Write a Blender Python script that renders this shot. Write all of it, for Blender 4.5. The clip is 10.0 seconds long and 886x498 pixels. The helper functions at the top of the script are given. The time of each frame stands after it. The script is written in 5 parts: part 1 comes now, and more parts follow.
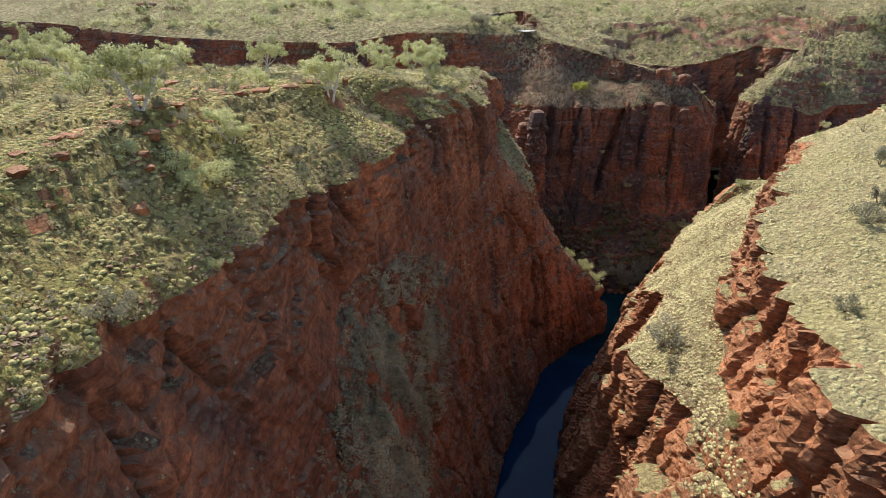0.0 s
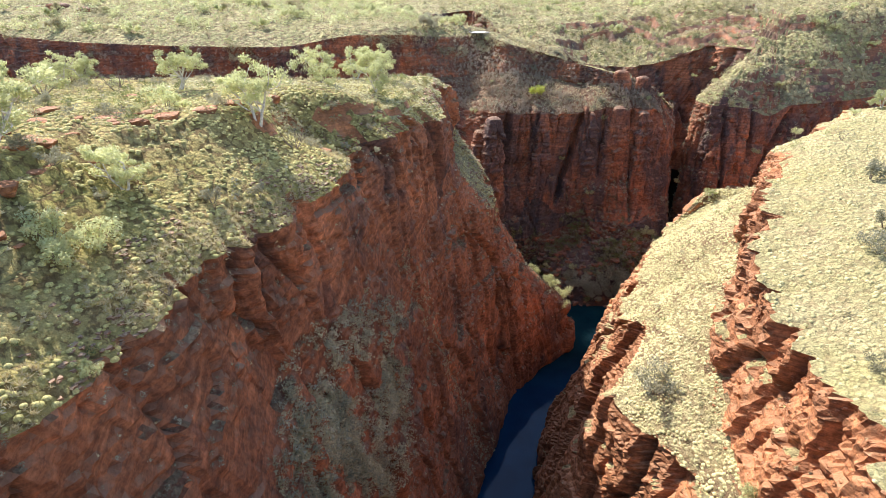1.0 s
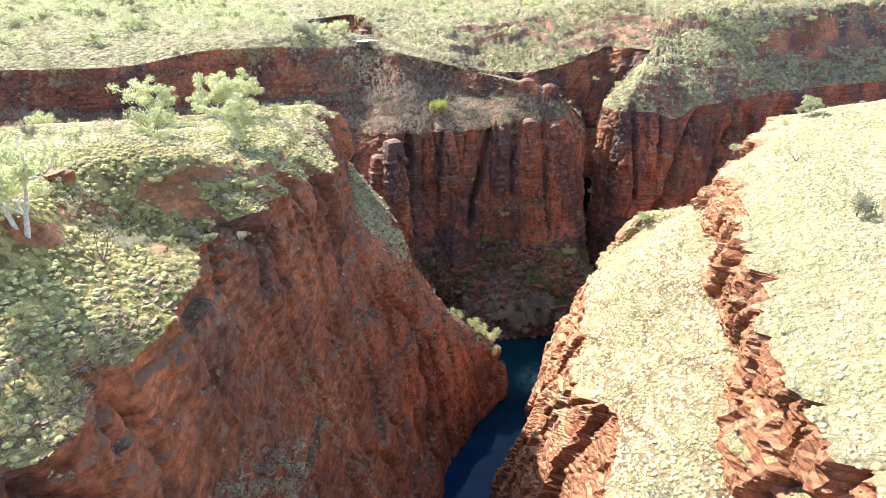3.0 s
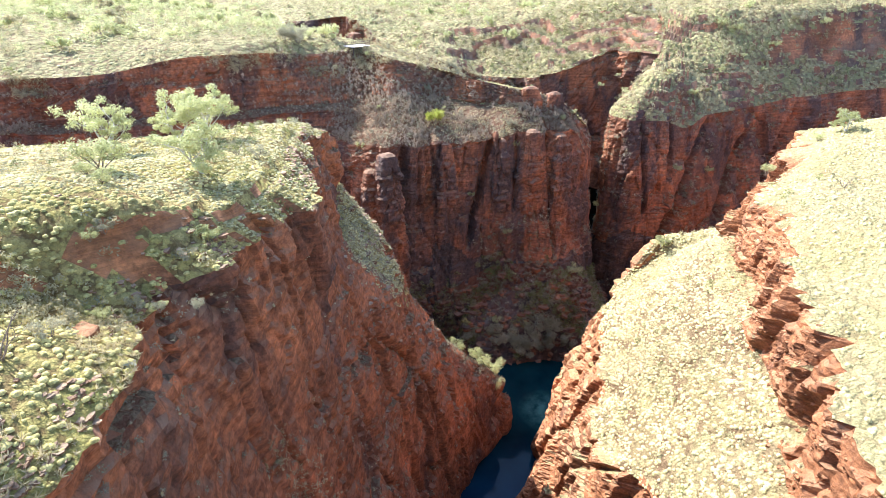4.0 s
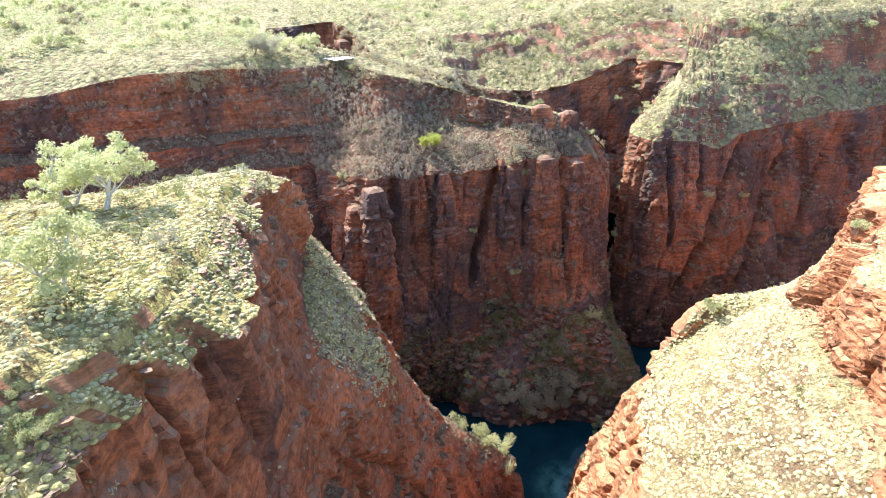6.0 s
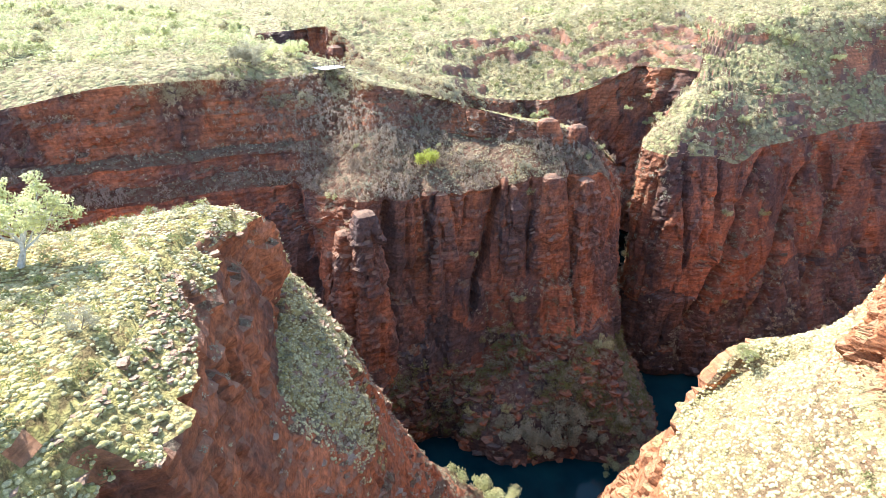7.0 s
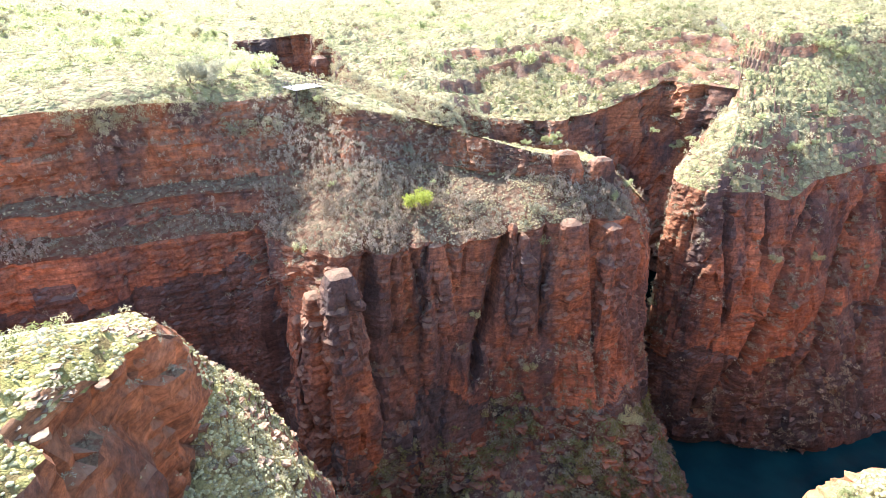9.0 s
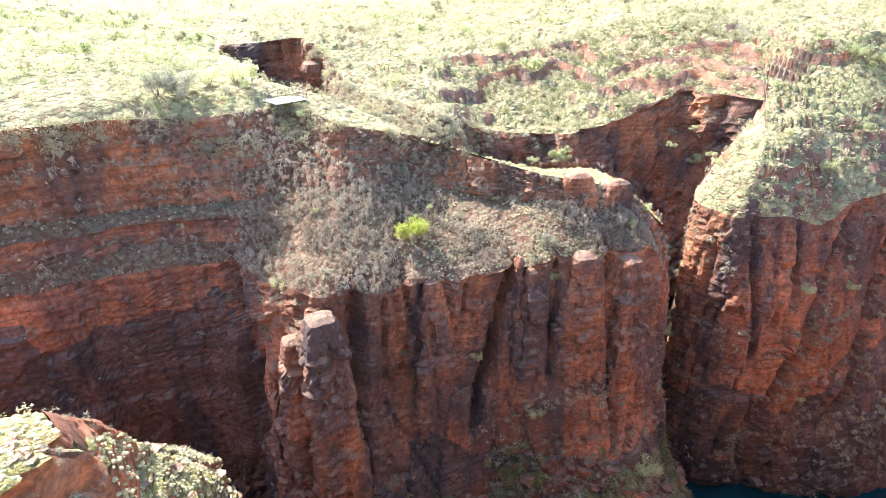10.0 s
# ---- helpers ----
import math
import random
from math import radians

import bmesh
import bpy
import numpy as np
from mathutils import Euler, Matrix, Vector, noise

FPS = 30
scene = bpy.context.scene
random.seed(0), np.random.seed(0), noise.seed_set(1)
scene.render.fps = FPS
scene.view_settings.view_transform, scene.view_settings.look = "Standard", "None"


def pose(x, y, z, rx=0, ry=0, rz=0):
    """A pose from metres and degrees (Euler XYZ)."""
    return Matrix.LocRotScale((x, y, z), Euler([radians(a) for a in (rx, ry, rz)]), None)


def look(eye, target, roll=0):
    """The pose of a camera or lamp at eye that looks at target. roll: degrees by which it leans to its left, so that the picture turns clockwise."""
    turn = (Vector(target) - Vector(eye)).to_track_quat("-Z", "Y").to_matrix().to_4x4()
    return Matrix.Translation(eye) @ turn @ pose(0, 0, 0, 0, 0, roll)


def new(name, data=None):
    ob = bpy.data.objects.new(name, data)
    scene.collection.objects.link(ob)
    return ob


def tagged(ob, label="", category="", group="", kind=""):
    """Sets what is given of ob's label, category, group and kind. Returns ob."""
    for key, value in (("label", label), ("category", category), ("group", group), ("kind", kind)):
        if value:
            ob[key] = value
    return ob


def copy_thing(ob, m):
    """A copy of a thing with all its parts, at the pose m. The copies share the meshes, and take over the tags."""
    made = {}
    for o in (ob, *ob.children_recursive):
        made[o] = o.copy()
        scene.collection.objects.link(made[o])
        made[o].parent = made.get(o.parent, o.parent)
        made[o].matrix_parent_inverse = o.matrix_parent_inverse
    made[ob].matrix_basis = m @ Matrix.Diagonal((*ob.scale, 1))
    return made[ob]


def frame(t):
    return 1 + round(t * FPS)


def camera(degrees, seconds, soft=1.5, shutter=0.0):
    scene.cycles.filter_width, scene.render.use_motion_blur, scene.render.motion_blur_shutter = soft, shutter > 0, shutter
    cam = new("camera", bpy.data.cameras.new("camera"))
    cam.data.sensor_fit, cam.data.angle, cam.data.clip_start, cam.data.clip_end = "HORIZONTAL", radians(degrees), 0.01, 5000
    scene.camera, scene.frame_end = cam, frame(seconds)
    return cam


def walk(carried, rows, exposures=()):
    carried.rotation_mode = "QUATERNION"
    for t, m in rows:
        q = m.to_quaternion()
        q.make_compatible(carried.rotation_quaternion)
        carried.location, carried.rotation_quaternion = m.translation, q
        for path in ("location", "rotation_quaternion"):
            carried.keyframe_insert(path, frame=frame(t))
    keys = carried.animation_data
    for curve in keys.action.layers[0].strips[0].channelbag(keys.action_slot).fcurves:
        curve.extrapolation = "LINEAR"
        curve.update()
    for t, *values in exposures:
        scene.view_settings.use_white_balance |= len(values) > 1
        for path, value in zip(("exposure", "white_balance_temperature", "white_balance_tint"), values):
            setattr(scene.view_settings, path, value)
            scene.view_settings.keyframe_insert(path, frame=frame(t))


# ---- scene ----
cam = camera(77.8, 10.0, 0.3)
PATH = [
    (0.0, (0.636, -0.676, 83.398), (0.623, 1.102, 82.483), -0.2),
    (0.5, (0.538, 4.998, 83.352), (0.595, 6.773, 82.433), -0.1),
    (1.0, (0.526, 10.553, 83.322), (0.676, 12.322, 82.401), -0.1),
    (1.5, (0.683, 15.987, 83.275), (0.95, 17.742, 82.353), -0.1),
    (2.0, (1.1, 21.356, 83.274), (1.475, 23.09, 82.351), -0.1),
    (2.5, (1.741, 26.608, 83.284), (2.202, 28.321, 82.36), -0.3),
    (4.0, (4.76, 41.457, 83.468), (5.274, 43.152, 82.539), -0.4),
    (4.5, (6.191, 46.093, 83.503), (6.704, 47.787, 82.573), -0.6),
    (5.0, (7.734, 50.695, 83.507), (8.248, 52.389, 82.577), -0.7),
    (5.5, (9.338, 55.305, 83.453), (9.851, 56.998, 82.521), -0.8),
    (7.0, (14.116, 68.945, 83.22), (14.63, 70.642, 82.294), -0.8),
    (7.5, (15.84, 73.415, 83.092), (16.352, 75.114, 82.169), -0.9),
    (8.0, (17.517, 77.879, 82.971), (18.028, 79.579, 82.05), -0.8),
    (8.5, (19.166, 82.385, 82.84), (19.675, 84.086, 81.92), -0.8),
    (9.0, (20.832, 86.952, 82.729), (21.339, 88.654, 81.809), -0.7),
    (9.5, (22.483, 91.563, 82.768), (22.986, 93.265, 81.847), -0.7),
    (10.0, (24.128, 96.193, 82.755), (24.631, 97.896, 81.833), -0.6),
]
EXPOSURES = [(0.0, 0.33, 6500, 12), (0.5, 0.78, 6450, 12), (1.0, 1.12, 6350, 12), (1.5, 1.36, 6250, 12), (2.0, 1.48, 6080, 12), (2.5, 1.56, 5980, 11),
             (4.0, 1.56, 5920, 11), (7.0, 1.70, 5900, 11), (10.0, 2.08, 5900, 11)]
walk(cam, [(t, look(e, g, r)) for t, e, g, r in PATH], EXPOSURES)

# ---- sky and sun: low to the north-west of the view, ahead and to one side ----
SUN = Vector((-0.36, 0.61, 0.70)).normalized()
world = bpy.data.worlds.new("sky")
scene.world = world
world.use_nodes = True
sky = world.node_tree.nodes.new("ShaderNodeTexSky")
sky.sky_type = "NISHITA"
sky.sun_disc = False
sky.sun_elevation = math.asin(SUN.z)
sky.sun_rotation = math.atan2(SUN.x, SUN.y)
back = world.node_tree.nodes["Background"]
back.inputs["Strength"].default_value = 0.14
world.node_tree.links.new(sky.outputs["Color"], back.inputs["Color"])
lamp = bpy.data.lights.new("sun", "SUN")
lamp.energy, lamp.angle, lamp.color = 4.7, radians(0.53), (1.0, 0.95, 0.87)
new("sun", lamp).matrix_world = look(SUN * 300, (0, 0, 0))


# ---- noise on arrays of points ----
def hashed(i, j, k, seed=0):
    h = i.astype(np.int64) * 374761393 + j.astype(np.int64) * 668265263 + k.astype(np.int64) * 2147483647 + seed * 974634777
    h = (h ^ (h >> 13)) * 1274126177
    h = (h ^ (h >> 16)) & 0xFFFFFF
    return h / float(0xFFFFFF)


def value_noise(p, seed=0):
    """Smooth noise from -1 to 1 at the points p."""
    i = np.floor(p)
    f = p - i
    f = f * f * (3 - 2 * f)
    i = i.astype(np.int64)
    out = 0
    for a in (0, 1):
        for b in (0, 1):
            for c in (0, 1):
                w = (f[:, 0] if a else 1 - f[:, 0]) * (f[:, 1] if b else 1 - f[:, 1]) * (f[:, 2] if c else 1 - f[:, 2])
                out = out + w * hashed(i[:, 0] + a, i[:, 1] + b, i[:, 2] + c, seed)
    return out * 2 - 1


def fbm(p, octaves=4, seed=0):
    total, amp, norm = 0, 1.0, 0.0
    for o in range(octaves):
        total = total + amp * value_noise(p * 2.03 ** o + 17.3 * o, seed + o)
        norm, amp = norm + amp, amp * 0.5
    return total / norm


def blocks(p, seed=0):
    """For each point the random value of its nearest cell, and how near a joint between two cells lies (0 at the joint)."""
    i = np.floor(p).astype(np.int64)
    best = np.full(len(p), 9.0)
    second = np.full(len(p), 9.0)
    value = np.zeros(len(p))
    for a in (-1, 0, 1):
        for b in (-1, 0, 1):
            for c in (-1, 0, 1):
                x, y, z = i[:, 0] + a, i[:, 1] + b, i[:, 2] + c
                d = ((x + 0.15 + 0.7 * hashed(x, y, z, seed + 1) - p[:, 0]) ** 2 + (y + 0.15 + 0.7 * hashed(x, y, z, seed + 2) - p[:, 1]) ** 2
                     + (z + 0.15 + 0.7 * hashed(x, y, z, seed + 3) - p[:, 2]) ** 2)
                near = d < best
                second = np.where(near, best, np.minimum(second, d))
                value = np.where(near, hashed(x, y, z, seed + 4), value)
                best = np.where(near, d, best)
    return value * 2 - 1, np.sqrt(second) - np.sqrt(best)


# ---- surfaces drawn between lines of the plan ----
def glide(t, P, ts):
    """A curve through the points P at the parameters t that never overshoots."""
    h = np.diff(t)[:, None]
    d = np.diff(P, axis=0) / h
    m = np.zeros_like(P)
    m[0], m[-1] = d[0], d[-1]
    same = d[:-1] * d[1:] > 0
    with np.errstate(divide="ignore", invalid="ignore"):
        m[1:-1] = np.where(same, 2 * d[:-1] * d[1:] / (d[:-1] + d[1:]), 0)
    m = np.nan_to_num(m)
    k = np.clip(np.searchsorted(t, ts, side="right") - 1, 0, len(t) - 2)
    s = ((ts - t[k]) / (t[k + 1] - t[k]))[:, None]
    hk = (t[k + 1] - t[k])[:, None]
    return ((2 * s ** 3 - 3 * s ** 2 + 1) * P[k] + (s ** 3 - 2 * s ** 2 + s) * hk * m[k]
            + (-2 * s ** 3 + 3 * s ** 2) * P[k + 1] + (s ** 3 - s ** 2) * hk * m[k + 1])


def coarser(mid, cell):
    return cell * min(max(math.hypot(mid[0] - 25, mid[1] - 90) / 75.0, 1.0), 60.0)


def columns(lines, cell):
    L = np.array(lines, float)
    t = np.concatenate([[0], np.cumsum(np.linalg.norm(np.diff(L, axis=1), axis=2).mean(0))])
    ts = []
    for j in range(len(t) - 1):
        mid = L[0, j:j + 2].mean(0)
        n = max(1, math.ceil((t[j + 1] - t[j]) / coarser(mid, cell)))
        ts += list(t[j] + (t[j + 1] - t[j]) * np.arange(n) / n)
    return t, np.array(ts + [t[-1]])


def lofted(lines, cell, soft=False, knots=None):
    """A grid of points through the lines, one row of it along each line and more between."""
    L = np.array(lines, float)
    t, ts = columns(lines, cell) if knots is None else knots
    U = np.array([glide(t, l, ts) for l in L])
    gaps = np.linalg.norm(np.diff(U, axis=0), axis=2)
    rows = []
    v = np.concatenate([[0], np.cumsum([max(g.mean(), 1e-3) for g in gaps])])
    for k in range(len(L) - 1):
        size = np.array([coarser(p, cell) for p in ((U[k] + U[k + 1]) / 2)[::8]]).min()
        n = max(1, math.ceil(np.percentile(gaps[k], 70) / size))
        rows += list(v[k] + (v[k + 1] - v[k]) * np.arange(n) / n)
    rows = np.array(rows + [v[-1]])
    if soft:
        G = np.stack([glide(v, U[:, c], rows) for c in range(U.shape[1])], 1)
    else:
        k = np.clip(np.searchsorted(v, rows, side="right") - 1, 0, len(v) - 2)
        s = ((rows - v[k]) / (v[k + 1] - v[k]))[:, None, None]
        G = U[k] * (1 - s) + U[k + 1] * s
    return G, rows / v[-1], (t, ts)


def normals(G):
    n = np.cross(np.gradient(G, axis=1), np.gradient(G, axis=0))
    n = n / np.maximum(np.linalg.norm(n, axis=2), 1e-9)[..., None]
    return n if n[..., 2].mean() > 0 else -n


def mesh_object(name, verts, faces, mats, parent=None, smooth=False, which=None):
    me = bpy.data.meshes.new(name)
    verts, faces = np.asarray(verts, np.float32), np.asarray(faces, np.int32)
    n = faces.shape[1]
    me.vertices.add(len(verts))
    me.vertices.foreach_set("co", verts.ravel())
    me.loops.add(faces.size)
    me.loops.foreach_set("vertex_index", faces.ravel())
    me.polygons.add(len(faces))
    me.polygons.foreach_set("loop_start", np.arange(0, faces.size, n, dtype=np.int32))
    me.polygons.foreach_set("loop_total", np.full(len(faces), n, np.int32))
    me.polygons.foreach_set("use_smooth", np.full(len(faces), smooth))
    for m in (mats if isinstance(mats, (list, tuple)) else [mats]):
        me.materials.append(m)
    if which is not None:
        me.polygons.foreach_set("material_index", np.asarray(which, np.int32))
    me.update(calc_edges=True)
    me.validate()
    ob = new(name, me)
    ob.parent = parent
    return ob


def grid_faces(rows, cols, flip=False):
    a = (np.arange(rows - 1)[:, None] * cols + np.arange(cols - 1)[None, :]).ravel()
    f = np.stack([a, a + 1, a + 1 + cols, a + cols], 1)
    return f[:, ::-1] if flip else f


def rock_relief(p, rough=1.0, flute=1.0):
    """How far bedded, jointed ironstone stands out at the points p, in metres."""
    warp = fbm(p * 0.10, 2, 9)
    out = 2.2 * flute * fbm(p * (0.075, 0.075, 0.012), 3, 3)
    v, edge = blocks(p * (1 / 6.5, 1 / 6.5, 1 / 34.0) + 0.25 * warp[:, None], 20)
    out += flute * (1.5 * v - 1.8 * np.clip(0.09 - edge, 0, 1) / 0.09)
    v, edge = blocks(p * (1 / 2.6, 1 / 2.6, 1 / 5.0) + 0.6 * warp[:, None], 40)
    out += rough * (0.42 * v - 0.25 * np.clip(0.10 - edge, 0, 1) / 0.10)
    v, edge = blocks(p * (1 / 1.3, 1 / 1.3, 1 / 0.55) + warp[:, None], 50)
    out += rough * 0.16 * v
    z = p[:, 2] + 1.1 * warp + 0.4 * fbm(p * 0.4, 2, 11)
    for thick, amp, seed in ((3.4, 0.42, 60), (1.2, 0.26, 61)):
        k = np.floor(z / thick)
        out += rough * amp * (2 * hashed(k, k * 0, k * 0, seed) - 1) * (0.6 + 0.5 * value_noise(p * 0.12, seed))
    return out + 0.14 * rough * fbm(p * 1.1, 3, 77)


def cliff(lines, cell, rough=1.0, flute=1.0, at_rim=0.6, at_foot=0.2, even_from=None, plain_west=None, clefts=()):
    """A displaced rock face through the lines, from its rim to its foot: its grid, the knots along it and the row of each line.
    rough, flute: how much bedding and jointing it shows, as one number or one for each strip between two lines.
    clefts: deep cracks as x and z at the top, x and z at the bottom, width and depth. even_from: the column from which its rim is left even. plain_west: the x under which it is banded more than jointed."""
    G, v, knots = lofted(lines, cell)
    marks = line_rows(lines, G, v, knots)
    n = normals(G)
    steep = np.clip(1.5 - np.abs(n[..., 2]) * 1.7, 0.08, 1)
    side = n * (1, 1, 0.15)
    side = side / np.maximum(np.linalg.norm(side, axis=2), 0.2)[..., None]

    def by_row(values):
        if isinstance(values, (int, float)):
            values = [values] * (len(lines) - 1)
        keep = np.zeros(len(v))
        for k, c in enumerate(values):
            keep[marks[k]:marks[k + 1] + 1] = c
        for _ in range(4):
            keep = np.convolve(np.pad(keep, 1, "edge"), [0.25, 0.5, 0.25], "valid")
        return np.repeat(keep[:, None], G.shape[1], 1).ravel()

    jointing = by_row(flute)
    if plain_west is not None:
        jointing = jointing * np.clip((G[..., 0].ravel() - plain_west) / 12, 0.3, 1)
    d = rock_relief(G.reshape(-1, 3), by_row(rough), jointing).reshape(G.shape[:2]) * steep
    for x0, z0, x1, z1, wide, deep in clefts:
        down = (z0 - G[..., 2]) / (z0 - z1)
        off = (G[..., 0] - x0 - (x1 - x0) * down + 0.35 * fbm(G.reshape(-1, 3) * 0.3, 2, 71).reshape(d.shape)) / wide
        d -= deep * np.exp(-off ** 2) * np.clip((down + 0.05) / 0.1, 0, 1) * np.clip((1.05 - down) / 0.15, 0, 1)
    d *= np.clip(at_foot + (1 - v) / 0.1, 0, 1)[:, None]
    rim = np.full(G.shape[1], at_rim)
    if even_from is not None:
        rim[knots[1] > knots[0][even_from]] = 0
    d *= np.clip(rim[None] + v[:, None] / 0.08, 0, 1)
    p = G.reshape(-1, 3)
    roll = (0.8 * fbm(p * 0.16, 3, 73) + 0.35 * fbm(p * 0.6, 3, 74)).reshape(d.shape) * np.clip(1.1 - steep, 0, 1) * np.clip(v[:, None] / 0.06, 0, 1)
    G = G + side * d[..., None]
    G[..., 2] += roll * np.clip((1 - v)[:, None] / 0.08, 0, 1)
    return G, knots, marks


def line_rows(lines, G, v, knots):
    t, ts = knots
    rows = [0]
    for l in lines[1:]:
        u = glide(t, np.array(l, float), ts)
        rows.append(int(np.argmin(np.linalg.norm(G - u[None], axis=2).sum(1))))
    return rows


def plateau(lines, cell, edge=None, bumps=0.5, knots=None, fade=3.0, steps=0.0, cover=0.0):
    """Rolling ground through the lines. edge: the row of a cliff's rim that its first row is to meet."""
    G, v, knots = lofted(lines, cell, True, knots)
    p = G.reshape(-1, 3)
    shape = G.shape[:2]
    h = (bumps * 1.1 * fbm(p * 0.07, 3, 5) + bumps * 0.5 * fbm(p * 0.35, 3, 6) + 0.10 * fbm(p * 1.3, 2, 8)).reshape(shape)
    if edge is not None:
        away = np.linalg.norm((G - G[0])[..., :2], axis=2)
        w = np.clip(1 - away / fade, 0, 1) ** 1.5
        G = G + (edge - G[0])[None] * w[..., None]
        h = h * np.clip(away / 2.0, 0, 1)
    G[..., 2] += h
    if steps:
        z = G[..., 2] + (1.5 * steps * fbm(p * (0.045, 0.045, 0), 2, 33) + 0.85 * steps * fbm(p * (0.2, 0.2, 0), 3, 34)).reshape(shape)
        part_way = z / steps - np.floor(z / steps)
        ledge = np.clip((part_way - 0.66) / 0.2, 0, 1) - part_way
        here = fbm(p * (0.07, 0.07, 0.0), 3, 35) + 0.5 * hashed(np.floor(z.ravel() / steps), np.floor(p[:, 0] / 23), np.floor(p[:, 1] / 23), 36) - 0.25
        where = np.clip((here.reshape(shape) - 0.02 + cover) / 0.22, 0, 1) * (np.clip(away / 3.0, 0, 1) if edge is not None else 1)
        G[..., 2] += 0.85 * steps * ledge * where
    return G


def first_columns(knots, count):
    t, ts = knots
    keep = ts <= t[count - 1] + 1e-6
    return (t[:count], ts[keep]), int(keep.sum())
# ---- materials ----
def material(name):
    m = bpy.data.materials.new(name)
    m.use_nodes = True
    nt = m.node_tree
    return m, nt, nt.nodes["Principled BSDF"]


def node(nt, kind, **values):
    n = nt.nodes.new(kind)
    for k, v in values.items():
        n.inputs[k.replace("_", " ")].default_value = v
    return n


def noise_tex(nt, scale, detail=4.0, stretch=None, rough=0.55, distortion=0.0, dip=0.0):
    tex = node(nt, "ShaderNodeTexNoise", Scale=scale, Detail=detail, Roughness=rough, Distortion=distortion)
    geo = nt.nodes.new("ShaderNodeNewGeometry")
    if stretch:
        mul = nt.nodes.new("ShaderNodeVectorMath")
        mul.operation = "MULTIPLY"
        mul.inputs[1].default_value = stretch
        if dip:
            turned = node(nt, "ShaderNodeMapping", Rotation=(dip, 0.0, 0.0))
            nt.links.new(geo.outputs["Position"], turned.inputs["Vector"])
            nt.links.new(turned.outputs[0], mul.inputs[0])
        else:
            nt.links.new(geo.outputs["Position"], mul.inputs[0])
        nt.links.new(mul.outputs[0], tex.inputs["Vector"])
    else:
        nt.links.new(geo.outputs["Position"], tex.inputs["Vector"])
    return tex.outputs["Fac"]


def ramp(nt, fac, stops):
    r = nt.nodes.new("ShaderNodeValToRGB")
    els = r.color_ramp.elements
    while len(els) < len(stops):
        els.new(0.5)
    for e, (at, col) in zip(els, stops):
        e.position, e.color = at, (*col, 1) if isinstance(col, tuple) else (col, col, col, 1)
    nt.links.new(fac, r.inputs["Fac"])
    return r.outputs["Color"]


def blend(nt, fac, a, b, mode="MIX"):
    m = nt.nodes.new("ShaderNodeMix")
    m.data_type, m.blend_type = "RGBA", mode
    for sock, val in ((m.inputs["Factor"], fac), (m.inputs[6], a), (m.inputs[7], b)):
        if isinstance(val, (int, float)):
            sock.default_value = val
        elif isinstance(val, tuple):
            sock.default_value = (*val, 1)
        else:
            nt.links.new(val, sock)
    return m.outputs[2]


def bumped(nt, shader, height, strength, distance):
    b = node(nt, "ShaderNodeBump", Strength=strength, Distance=distance)
    nt.links.new(height, b.inputs["Height"])
    nt.links.new(b.outputs["Normal"], shader.inputs["Normal"])


def upness(nt, low, high):
    geo = nt.nodes.new("ShaderNodeNewGeometry")
    sep = nt.nodes.new("ShaderNodeSeparateXYZ")
    nt.links.new(geo.outputs["Normal"], sep.inputs[0])
    mr = node(nt, "ShaderNodeMapRange")
    mr.inputs["From Min"].default_value, mr.inputs["From Max"].default_value = low, high
    nt.links.new(sep.outputs["Z"], mr.inputs["Value"])
    return mr.outputs["Result"]


